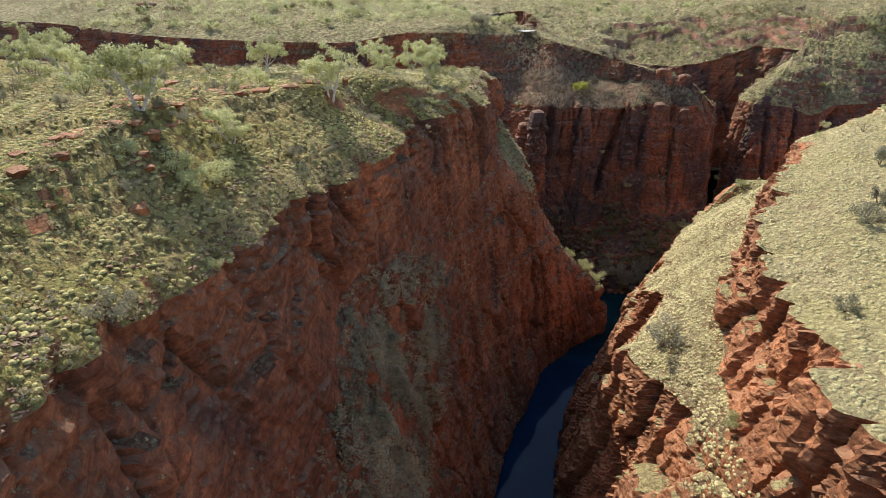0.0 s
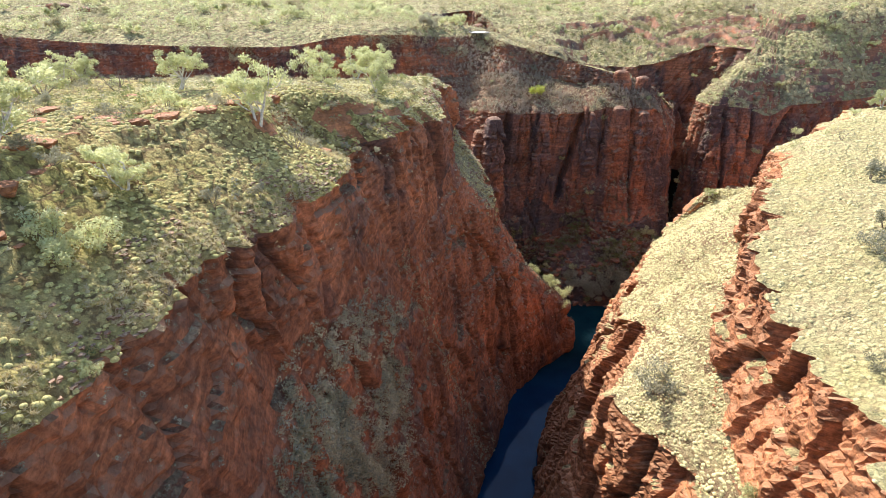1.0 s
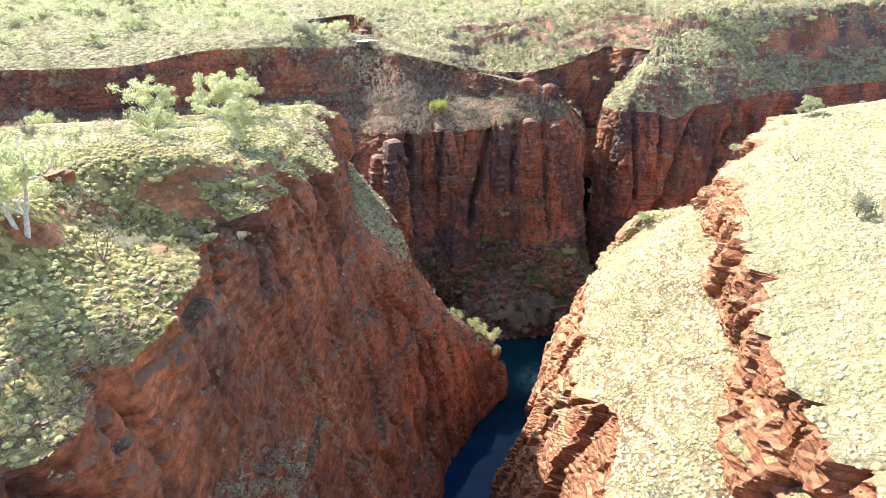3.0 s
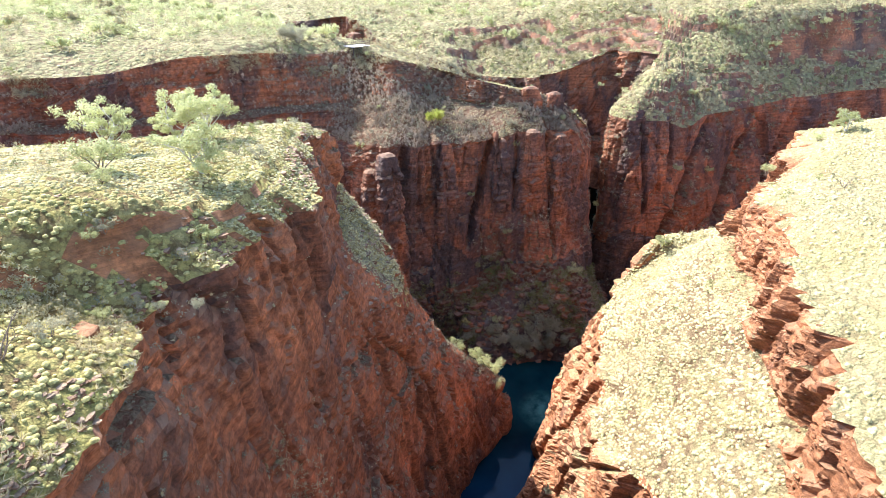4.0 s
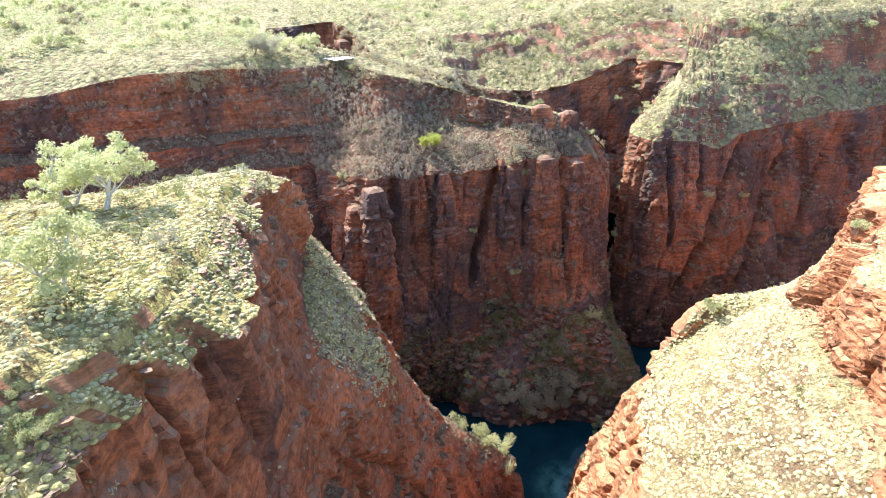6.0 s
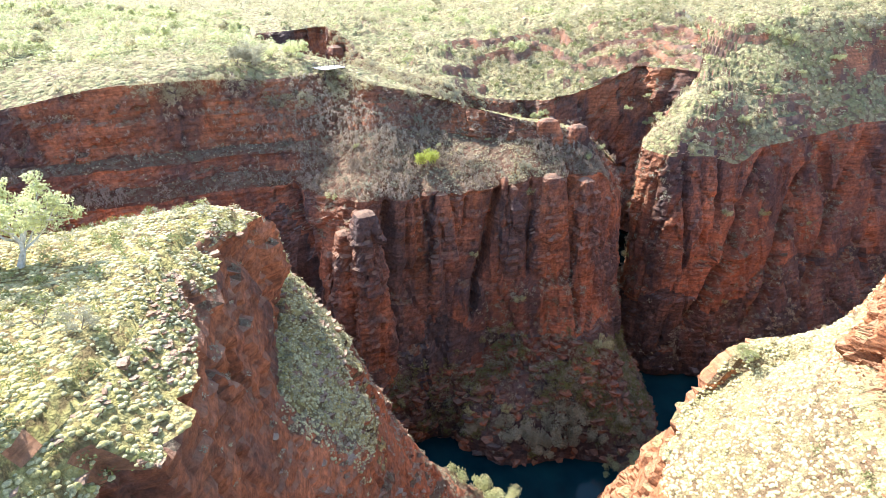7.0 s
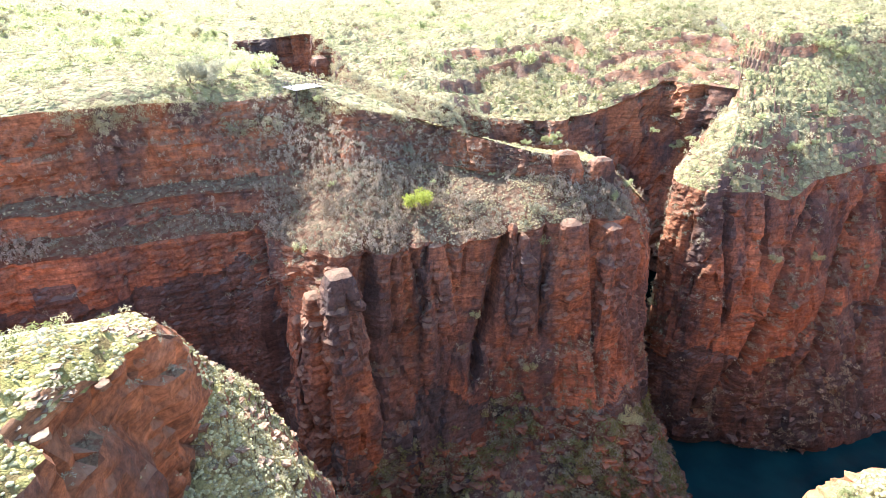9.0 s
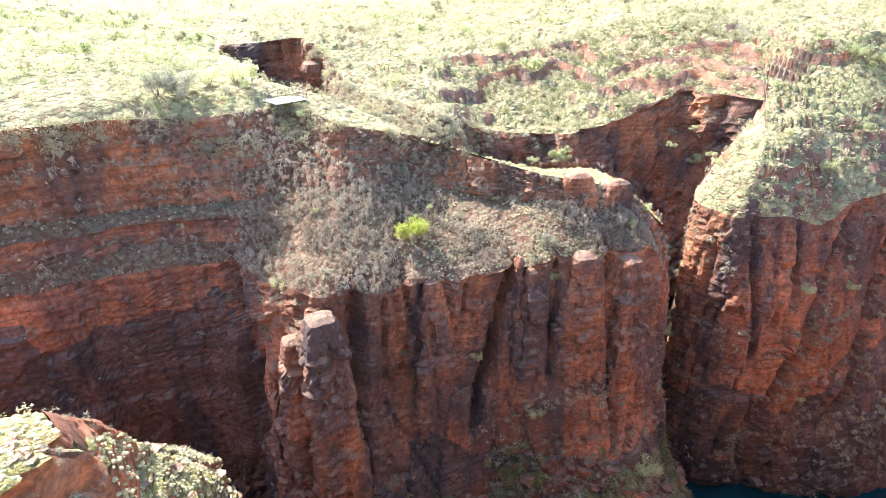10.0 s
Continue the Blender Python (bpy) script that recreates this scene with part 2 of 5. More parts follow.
def rock_material(name, fresh, dark, dust, varnish=0.5, dip=0.0, laminae=0.5):
    m, nt, sh = material(name)
    warm = ramp(nt, noise_tex(nt, 1.0, 5, (0.11, 0.11, 0.07), 0.55, 0.6), [(0.32, tuple(c * 0.55 for c in fresh)), (0.5, tuple(c * 0.85 for c in fresh)), (0.68, tuple(min(1, c * 1.3) for c in fresh))])
    beds = ramp(nt, noise_tex(nt, 1.0, 8, (0.045, 0.045, 1.7), 0.72, 0.0, dip), [(0.36, 0.5), (0.5, 0.95), (0.64, 1.25)])
    col = blend(nt, 0.75, warm, beds, "MULTIPLY")
    leaves = ramp(nt, noise_tex(nt, 1.0, 7, (0.30, 0.30, 3.4), 0.62, 0.0, dip), [(0.40, 0.55), (0.47, 1.0), (0.495, 0.30), (0.515, 1.0), (0.62, 1.25)])
    col = blend(nt, laminae, col, leaves, "MULTIPLY")
    stain = ramp(nt, noise_tex(nt, 1.0, 6, (0.14, 0.14, 0.045), 0.62, 0.5), [(0.66 - varnish * 0.34, 0.0), (0.80 - varnish * 0.3, 0.92)])
    col = blend(nt, stain, col, dark)
    streak = ramp(nt, noise_tex(nt, 1.0, 5, (1.1, 1.1, 0.06), 0.6), [(0.52, 0.0), (0.78, 0.5)])
    col = blend(nt, streak, col, tuple(c * 0.75 for c in dark))
    lichen = ramp(nt, noise_tex(nt, 1.0, 6, (0.35, 0.35, 0.2), 0.7), [(0.60, 0.0), (0.78, 0.45)])
    col = blend(nt, lichen, col, (0.20, 0.16, 0.13))
    speck = ramp(nt, noise_tex(nt, 1.7, 8, None, 0.75), [(0.36, 0.38), (0.62, 1.38)])
    col = blend(nt, 0.75, col, speck, "MULTIPLY")
    top = blend(nt, 1.0, upness(nt, 0.5, 0.85), ramp(nt, noise_tex(nt, 0.8, 4), [(0.35, 0.25), (0.6, 1.0)]), "MULTIPLY")
    col = blend(nt, top, col, dust)
    nt.links.new(col, sh.inputs["Base Color"])
    sh.inputs["Roughness"].default_value = 0.82
    sh.inputs["Specular IOR Level"].default_value = 0.3
    rough = blend(nt, 0.42, noise_tex(nt, 1.0, 8, (0.8, 0.8, 3.0), 0.68, 0.0, dip), noise_tex(nt, 1.0, 7, (2.5, 2.5, 1.4), 0.7))
    bumped(nt, sh, rough, 1.0, 0.6)
    return m


def tussocks(nt, scale, wobble=0.9):
    """Closely set round tufts: how high each point stands on its tuft, from 0 in the gaps to 1, and a random colour for each tuft."""
    geo = nt.nodes.new("ShaderNodeNewGeometry")
    bend = node(nt, "ShaderNodeTexNoise", Scale=1.6 * scale, Detail=4.0)
    nt.links.new(geo.outputs["Position"], bend.inputs["Vector"])
    off = nt.nodes.new("ShaderNodeVectorMath")
    off.operation = "MULTIPLY_ADD"
    off.inputs[1].default_value = (wobble, wobble, wobble)
    nt.links.new(bend.outputs["Color"], off.inputs[0])
    nt.links.new(geo.outputs["Position"], off.inputs[2])
    cells = node(nt, "ShaderNodeTexVoronoi", Scale=scale, Randomness=1.0)
    nt.links.new(off.outputs[0], cells.inputs["Vector"])
    one = nt.nodes.new("ShaderNodeSeparateColor")
    nt.links.new(cells.outputs["Color"], one.inputs[0])
    return ramp(nt, cells.outputs["Distance"], [(0.05, 1.0), (0.35, 0.75), (0.75, 0.0)]), one.outputs[0]


def ground_material(name, soil, straw, green, scale=1.0, gaps=0.3, lie=(0.55, 0.8)):
    m, nt, sh = material(name)
    tuft, chance = tussocks(nt, 1.55 * scale)
    small, _ = tussocks(nt, 3.6 * scale)
    patch = noise_tex(nt, 0.09, 4, None, 0.6)
    grass = blend(nt, ramp(nt, patch, [(0.38, 0.0), (0.62, 1.0)]), straw, green)
    grass = blend(nt, 0.4, grass, ramp(nt, chance, [(0.0, (0.50, 0.46, 0.36)), (0.45, (0.95, 0.98, 0.9)), (1.0, (1.35, 1.28, 1.1))]), "MULTIPLY")
    cover = ramp(nt, tuft, [(0.05, gaps), (0.45, 1.0)])
    bare = ramp(nt, noise_tex(nt, 0.22, 5, None, 0.6), [(0.60, 1.0), (0.74, 0.25)])
    cover = blend(nt, 1.0, cover, bare, "MULTIPLY")
    flat = upness(nt, *lie)
    cover = blend(nt, 1.0, cover, flat, "MULTIPLY")
    col = blend(nt, cover, soil, grass)
    col = blend(nt, 0.6, col, ramp(nt, noise_tex(nt, 5.0, 5, None, 0.7), [(0.3, 0.5), (0.65, 1.25)]), "MULTIPLY")
    nt.links.new(col, sh.inputs["Base Color"])
    sh.inputs["Roughness"].default_value = 0.95
    sh.inputs["Specular IOR Level"].default_value = 0.15
    bumped(nt, sh, blend(nt, 0.3, tuft, small), 1.0, 0.42 / scale)
    return m


def leaf_material(name, a, b, rough=0.6, through_light=0.25, grain=0.0):
    m, nt, sh = material(name)
    geo = nt.nodes.new("ShaderNodeNewGeometry")
    col = ramp(nt, geo.outputs["Random Per Island"], [(0.0, a), (1.0, b)])
    col = blend(nt, 0.5, col, ramp(nt, noise_tex(nt, 0.11, 4), [(0.35, tuple(c * 0.7 for c in a)), (0.65, tuple(min(1, c * 1.25) for c in b))]))
    if grain:
        fine = noise_tex(nt, grain, 4, (1, 1, 0.35), 0.7)
        col = blend(nt, 0.7, col, ramp(nt, fine, [(0.34, (0.36, 0.33, 0.27)), (0.6, (1.25, 1.25, 1.2))]), "MULTIPLY")
        bumped(nt, sh, fine, 0.8, 0.12)
    nt.links.new(col, sh.inputs["Base Color"])
    sh.inputs["Roughness"].default_value = rough
    sh.inputs["Specular IOR Level"].default_value = 0.25
    lit = nt.nodes.new("ShaderNodeBsdfTranslucent")
    nt.links.new(col, lit.inputs["Color"])
    mix = node(nt, "ShaderNodeMixShader", Fac=through_light)
    nt.links.new(sh.outputs[0], mix.inputs[1])
    nt.links.new(lit.outputs[0], mix.inputs[2])
    nt.links.new(mix.outputs[0], nt.nodes["Material Output"].inputs["Surface"])
    return m


def plain_material(name, a, b, scale=6.0, rough=0.8, metal=0.0):
    m, nt, sh = material(name)
    nt.links.new(ramp(nt, noise_tex(nt, scale, 5), [(0.35, a), (0.65, b)]), sh.inputs["Base Color"])
    sh.inputs["Roughness"].default_value, sh.inputs["Metallic"].default_value = rough, metal
    bumped(nt, sh, noise_tex(nt, scale * 2, 5), 0.3, 0.05)
    return m


def water_material():
    m, nt, sh = material("pool_water")
    # Near water: the blue reflection of the sky is painted into its base colour
    deep = ramp(nt, noise_tex(nt, 0.12, 3), [(0.35, (0.004, 0.026, 0.062)), (0.65, (0.006, 0.040, 0.088))])
    green = ramp(nt, noise_tex(nt, 0.12, 3), [(0.35, (0.003, 0.021, 0.028)), (0.65, (0.007, 0.040, 0.046))])
    # Sunlit patch over shallows, put into the water's colour and fading outward
    lit_shallows = (0.075, 0.19, 0.17)
    geo = nt.nodes.new("ShaderNodeNewGeometry")
    at = nt.nodes.new("ShaderNodeSeparateXYZ")
    nt.links.new(geo.outputs["Position"], at.inputs[0])
    far = node(nt, "ShaderNodeMapRange")
    far.inputs["From Min"].default_value, far.inputs["From Max"].default_value = 101, 113
    nt.links.new(at.outputs["Y"], far.inputs["Value"])
    bar = nt.nodes.new("ShaderNodeVectorMath")
    bar.operation = "DISTANCE"
    bar.inputs[1].default_value = (50.5, 117.5, 0.0)
    nt.links.new(geo.outputs["Position"], bar.inputs[0])
    lit_patch = node(nt, "ShaderNodeMapRange")
    lit_patch.inputs["From Min"].default_value, lit_patch.inputs["From Max"].default_value = 6.5, 1.5
    nt.links.new(bar.outputs["Value"], lit_patch.inputs["Value"])
    col = blend(nt, far.outputs["Result"], deep, green)
    col = blend(nt, blend(nt, 1.0, lit_patch.outputs["Result"], ramp(nt, noise_tex(nt, 0.5, 4), [(0.35, 0.2), (0.6, 1.0)]), "MULTIPLY"), col, lit_shallows)
    nt.links.new(col, sh.inputs["Base Color"])
    sh.inputs["Roughness"].default_value = 0.04
    sh.inputs["Specular IOR Level"].default_value = 0.3
    sh.inputs["IOR"].default_value = 1.33
    bumped(nt, sh, noise_tex(nt, 1.2, 3), 0.08, 0.05)
    return m


# Rock of the shaded cliffs: its heavy varnish also carries their shade
ROCK_SHADE = rock_material("shaded_red_ironstone", (0.43, 0.172, 0.083), (0.098, 0.068, 0.060), (0.29, 0.18, 0.115), 0.66, 0.0, 0.4)
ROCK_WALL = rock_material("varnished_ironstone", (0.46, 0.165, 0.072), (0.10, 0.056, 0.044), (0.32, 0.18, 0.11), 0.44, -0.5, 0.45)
# Lighter copy for sunlit rock, some of the sun put into its colour
ROCK_BRIGHT = rock_material("sunlit_rust_ironstone", (0.49, 0.20, 0.085), (0.14, 0.065, 0.042), (0.45, 0.235, 0.125), 0.26)
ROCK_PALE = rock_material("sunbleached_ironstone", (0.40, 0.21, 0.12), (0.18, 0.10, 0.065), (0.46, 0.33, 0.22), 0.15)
GROUND = ground_material("spinifex_ground", (0.26, 0.17, 0.095), (0.57, 0.485, 0.265), (0.50, 0.44, 0.21), 1.15, 0.55)
FAR_GROUND = ground_material("far_scrub_ground", (0.20, 0.125, 0.08), (0.44, 0.385, 0.21), (0.33, 0.315, 0.15), 0.6, 0.3, (0.3, 0.55))
WEST_GROUND = ground_material("olive_spinifex_ground", (0.15, 0.085, 0.045), (0.54, 0.435, 0.19), (0.41, 0.36, 0.125), 1.0, 0.3, (0.3, 0.6))
TALUS = ground_material("ledge_scrub", (0.19, 0.085, 0.052), (0.31, 0.225, 0.15), (0.23, 0.17, 0.11), 1.0, 0.2)
# Dark varnish, with the deep shade low in the gorge painted in
ROCK_DARK = rock_material("shaded_varnished_rock", (0.20, 0.115, 0.082), (0.060, 0.052, 0.050), (0.17, 0.14, 0.115), 0.75)
SPINIFEX = leaf_material("spinifex_leaf", (0.43, 0.39, 0.13), (0.72, 0.62, 0.27), 0.7, 0.15, 6.0)
GOLD = leaf_material("gold_spinifex_leaf", (0.57, 0.51, 0.255), (0.71, 0.64, 0.35), 0.7, 0.2, 6.0)
STRAW = leaf_material("dry_grass", (0.44, 0.36, 0.19), (0.68, 0.58, 0.36), 0.8, 0.25)
SCRUB = leaf_material("grey_scrub_leaf", (0.20, 0.195, 0.12), (0.46, 0.43, 0.30), 0.8, 0.3)
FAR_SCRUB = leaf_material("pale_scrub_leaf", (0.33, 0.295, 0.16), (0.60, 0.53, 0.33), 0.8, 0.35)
GUM_LEAF = leaf_material("gum_leaf", (0.38, 0.40, 0.17), (0.64, 0.64, 0.35), 0.5, 0.45)
PALE_LEAF = leaf_material("paperbark_leaf", (0.29, 0.28, 0.17), (0.50, 0.47, 0.32), 0.7, 0.35)
ACID_LEAF = leaf_material("lime_leaf", (0.36, 0.40, 0.06), (0.56, 0.58, 0.14), 0.5, 0.4)
DRY_SCRUB = leaf_material("dry_grey_scrub", (0.25, 0.19, 0.13), (0.56, 0.455, 0.335), 0.9, 0.2)
DARK_LEAF = leaf_material("dark_shrub_leaf", (0.12, 0.14, 0.045), (0.30, 0.31, 0.12), 0.6, 0.3)
BARK = plain_material("pale_gum_bark", (0.42, 0.38, 0.32), (0.74, 0.70, 0.64), 5.0, 0.8)
TWIG = plain_material("dead_twig", (0.12, 0.08, 0.06), (0.30, 0.24, 0.19), 8.0, 0.9)
STEEL = plain_material("weathered_steel", (0.10, 0.07, 0.06), (0.2, 0.14, 0.12), 4.0, 0.6, 0.4)
DECKING = plain_material("pale_deck", (0.50, 0.47, 0.42), (0.66, 0.63, 0.58), 3.0, 0.7)
WATER = water_material()
# ---- plan: every line runs along a wall from its near end to its far end; x, y, z in metres over the water ----
# western block: its rim, the wall under it, the bench round its point and the spur
W_RIM = [(-26, -60, 62), (-22, 0, 62), (-20, 25, 63), (-17, 37, 62), (-13.6, 48.5, 63.3), (-10.2, 55, 62.8), (-4.2, 71.2, 63), (-6.6, 75.6, 62.6), (-2.6, 79.6, 63.6), (3.2, 86, 63.2),
         (7.6, 95, 63), (9, 109, 63.2), (11.6, 118.2, 62.4), (10.9, 121.6, 61.6), (8.6, 124.6, 61.2), (2, 124, 60.8), (-20, 119.5, 61.6), (-60, 122, 62.5), (-150, 140, 65)]
W_UPPER = [(-20, -60, 52), (-17, 1, 52), (-16, 26, 53), (-13, 39, 54), (-11.5, 50, 54), (-7.8, 57, 54), (-3.6, 70, 54), (-2.6, 74.6, 54.5), (0.2, 78.2, 55), (4.2, 85, 54),
           (8.2, 95.3, 54), (11.4, 108.8, 50.6), (12.2, 117, 50.2), (11.9, 122.6, 52.6), (11.2, 129.4, 54), (3, 130, 53), (-18, 125, 54), (-59, 127, 54), (-148, 146, 54)]
W_BENCH = [(-14, -60, 44), (-13, 2, 44), (-12, 28, 44), (-9, 41, 45), (-8, 51, 45), (-5.5, 57.5, 45), (-0.5, 69, 44), (0, 73.5, 45), (1.5, 77.6, 46), (6.3, 86.5, 46),
           (11, 97.3, 44.5), (17.4, 106.5, 42.6), (18, 111.6, 44), (16.6, 119.4, 46.8), (15.8, 131.5, 45.2), (9, 138, 43), (-17, 127, 42), (-58, 129, 42), (-146, 149, 42)]
W_LOWER = [(-4, -60, 20), (-5, 3, 20), (-3, 30, 20), (0, 44, 20), (1, 54, 20), (3, 61, 20), (6, 72, 20), (7, 76, 21), (8, 79.5, 22), (13, 90, 26),
           (18, 99.3, 26), (22.4, 104.8, 27), (26.4, 112, 25.6), (28.4, 118.7, 22.6), (27, 125, 19), (12, 138, 15), (-14, 131, 15), (-55, 133, 15), (-143, 153, 15)]
W_FOOT = [(0, -60, -2), (-1, 4, -2), (1, 32, -2), (4, 46, -2), (6, 56, -2), (9, 65, -2), (12, 74, -2), (14, 78, -2), (15.5, 82, -2), (19.5, 91, -2),
          (24, 100, -2), (31, 107, -2), (38, 112.5, -2), (41.5, 116.5, -2), (38, 124, -2), (16, 141, -2), (-10, 136, -2), (-50, 139, -2), (-140, 160, -2)]
W_SPUR = [tuple((a + b) / 2 for a, b in zip(p, q)) for p, q in zip(W_LOWER, W_FOOT)]
W_SPUR[10:15] = [(19.6, 99.4, 10), (27.4, 106, 12.5), (33.8, 112.6, 15.2), (39, 117.4, 11.6), (36.4, 122.6, 9)]
# its top, from the eastern rim westward; the last of each line lies on its northern rim
W_TOP_A = [(-32, -60, 66), (-28, 0, 66), (-25.5, 31, 67), (-23, 39, 66.5), (-20, 52, 67.7), (-15, 60, 67), (-11.5, 69.5, 66.6), (-10.5, 75.8, 64.9), (-7.2, 81.6, 68.8), (-1.6, 85.5, 67.2),
           (2.8, 99.5, 66), (4, 109, 65.5), (6.5, 117.5, 64.3), (8.6, 124.6, 61.2)]
W_TOP_B = [(-42, -60, 71), (-36, 0, 71), (-31.5, 33, 71), (-29, 43, 71.5), (-27, 55, 72), (-22, 62, 71), (-15.5, 69, 70.3), (-15, 75, 69.3), (-14, 84, 69.6), (-9, 93, 68),
           (-6, 101, 66.5), (-5, 110, 65.5), (-3, 117, 64), (2, 124, 60.8)]
W_TOP_C = [(-90, -60, 72), (-80, 0, 72), (-70, 40, 72), (-60, 50, 72), (-52, 60, 72), (-45, 68, 71), (-42, 72, 70.5), (-38, 76, 70), (-34, 86, 69), (-30, 96, 68),
           (-27, 104, 67), (-25, 111, 65.4), (-24, 116, 64.3), (-20, 119.5, 61.6)]
W_TOP_D = [(-300, -100, 72), (-290, 0, 72), (-280, 40, 72), (-270, 50, 72), (-260, 60, 72), (-250, 70, 71), (-240, 75, 70.5), (-230, 80, 70), (-210, 90, 69), (-190, 102, 68),
           (-170, 112, 67), (-155, 122, 67), (-150, 132, 67), (-150, 140, 67)]
# northern wall and the buttress in the middle: rim, foot of the upper cliff, edge of the lower cliff, middle, foot, shore
N_RIM = [(-700, 330, 66), (-150, 212, 66), (-85, 181, 64), (-31, 170, 63.6), (-8, 170.3, 66.3), (4, 172.5, 66), (15.4, 175, 65), (25.5, 176.5, 65.3), (32, 169.5, 63.8), (41, 170.5, 61.5), (50, 164, 59.3),
         (57, 157.5, 58), (68.5, 157, 54.5), (77, 157.6, 47.5), (80, 168, 47), (75, 176, 52), (62, 174, 54)]
N_UPPER = [(-698, 326, 55), (-149, 209, 58), (-84, 179, 56), (-31, 168.6, 55), (-7, 168.4, 55), (5, 170.8, 54.6), (16.4, 168.8, 55), (24.6, 167, 55.8), (32, 164.4, 57), (41, 166, 55.6), (50.8, 162.2, 54.2),
           (58, 155.6, 55), (68.5, 154.6, 52), (77.6, 156.8, 42), (80.5, 167, 40), (76, 175, 44), (63, 173.5, 48)]
N_EDGE = [(-695, 320, 47), (-147, 204, 49), (-82, 175.5, 51), (-37, 163, 48.8), (-8, 162.8, 48.6), (2, 164.2, 48.9), (12, 164, 49), (20, 157.4, 48.6), (26.5, 150.6, 49.4), (36, 150.8, 48.6), (47, 151.2, 48.8),
          (56, 149.2, 49.7), (67.4, 149.4, 49.4), (78, 155.4, 33.6), (80.5, 163, 30), (77, 173, 34), (64, 173, 42)]
N_MIDDLE = [(-694, 318, 30), (-146, 202, 30), (-81, 172.5, 30), (-36, 160, 30), (-6, 160.4, 30), (0, 162, 34), (10, 162, 34), (18.5, 153.5, 38), (24.5, 147.5, 36), (33.5, 151.5, 34), (45.5, 150.3, 35),
            (55, 148, 37), (64, 146, 31), (75, 151, 24), (80.5, 160, 20), (79, 170, 26), (66, 172, 38)]
N_LOW = [(-692, 315, 12), (-144, 199, 12), (-79, 170, 12), (-34, 160, 12), (-5, 161, 12), (4, 163, 14), (12, 161, 14), (18, 152, 15), (24.5, 145, 15), (35, 147, 15), (47, 147.5, 18),
         (54, 145.5, 20), (64, 141.5, 19), (74, 146, 12), (80.5, 156, 9), (80, 168, 20), (67, 171, 36)]
N_SHORE = [(-690, 310, -2), (-140, 193, -2), (-75, 165, -2), (-30, 155, -2), (-3, 157, -2), (8, 156, -2), (16, 154, -2), (20, 149, -2), (25.5, 144.5, -2), (36, 145, -2), (46, 133, -2),
           (56, 131.5, -2), (68, 126, -2), (81, 137.5, -2), (82.5, 150, -2), (82, 165, 14), (68, 170, 34)]
N_SHELF = [tuple(a + f * (b - a) for a, b, f in zip(p, q, (0.45, 0.45, 0.2) if k < 7 else (0.33, 0.33, 0.33))) for k, (p, q) in enumerate(zip(N_UPPER, N_EDGE))]
N_BAND = [tuple(a + f * (b - a) for a, b, f in zip(p, q, (0.58, 0.58, 0.66) if k < 7 else (0.66, 0.66, 0.66))) for k, (p, q) in enumerate(zip(N_UPPER, N_EDGE))]
# wall behind the buttress, from the eastern side of the cleft round to the side valley
B_RIM = [(107, 174.5, 60.5), (102, 188, 60), (89, 187, 56), (74, 188, 54), (62, 193, 54.6), (51, 190, 59.5), (39, 206, 61.5), (31, 240, 67.3), (22, 247, 66), (13, 254, 65)]
B_MIDDLE = [(104.5, 175.5, 53), (99.5, 187, 53), (88, 185, 48), (73.4, 186.4, 48), (61.5, 190, 49.5), (47, 182, 56.5), (36, 196, 58.5), (30.5, 239, 58), (21.5, 246, 57), (12, 253, 59)]
B_FOOT = [(96, 174, 22), (92, 180, 22), (84, 179, 25), (72, 177, 32), (58, 176, 42), (45, 178, 53), (34, 189, 54), (27, 222, 46), (17, 232, 47), (7, 242, 50)]
# hill above that wall, then the land beyond to the horizon
HILL_A = [(112, 181, 66), (106, 193, 66), (92, 199, 61.5), (80, 202, 59), (67, 206, 58.6), (56, 206, 63), (46, 222, 64), (40, 252, 68.3), (25, 260, 67.6), (10, 266, 66.3)]
HILL_B = [(120, 200, 72), (112, 205, 72.5), (98, 217, 69), (86, 221, 66.8), (70, 226, 66), (62, 240, 66), (54, 262, 66), (42, 290, 67), (18, 300, 66.5), (-12, 305, 66.5)]
HILL_C = [(190, 330, 74), (170, 350, 74), (150, 360, 72), (130, 370, 70), (110, 375, 68), (95, 380, 67), (75, 390, 66), (45, 400, 66), (10, 410, 66), (-25, 415, 66.5)]
HILL_D = [(2400, 2600, 70), (2000, 2900, 72), (1600, 3100, 72), (1200, 3300, 72), (800, 3400, 72), (500, 3450, 72), (300, 3500, 72), (150, 3500, 72), (0, 3500, 72), (-200, 3500, 72)]
# eastern block across the far pool: edge of its cliff, down to the pool, and its shelving top
E_EDGE = [(104, 175, 54), (94.5, 170, 51), (85.4, 161.4, 48.8), (87.2, 155.2, 48.8), (95.6, 154.2, 48.2), (103, 153.8, 46), (110, 154.8, 48.5), (120, 156.5, 48.5), (140, 158, 50), (220, 150, 52)]
E_MIDDLE = [(100, 174.5, 40), (94.5, 170, 36), (84, 159, 35), (87.4, 151.6, 34), (92, 149.6, 34), (102, 148.4, 31), (112, 150.5, 32), (122, 154, 37.5), (140, 155, 38), (220, 146, 40)]
E_LOW = [(96, 174, 22), (90, 167, 15), (84, 158, 15), (86, 150, 18), (91, 146.4, 20), (102.5, 146, 16), (113, 144.6, 17), (122, 146, 18), (140, 147, 18), (220, 138, 18)]
E_FOOT = [(92, 174, 10), (86.5, 166, -2), (83.5, 156, -2), (85, 149.5, -2), (92, 146, -2), (101, 141, -2), (113, 137, -2), (122, 137, -2), (140, 135, -2), (220, 126, -2)]
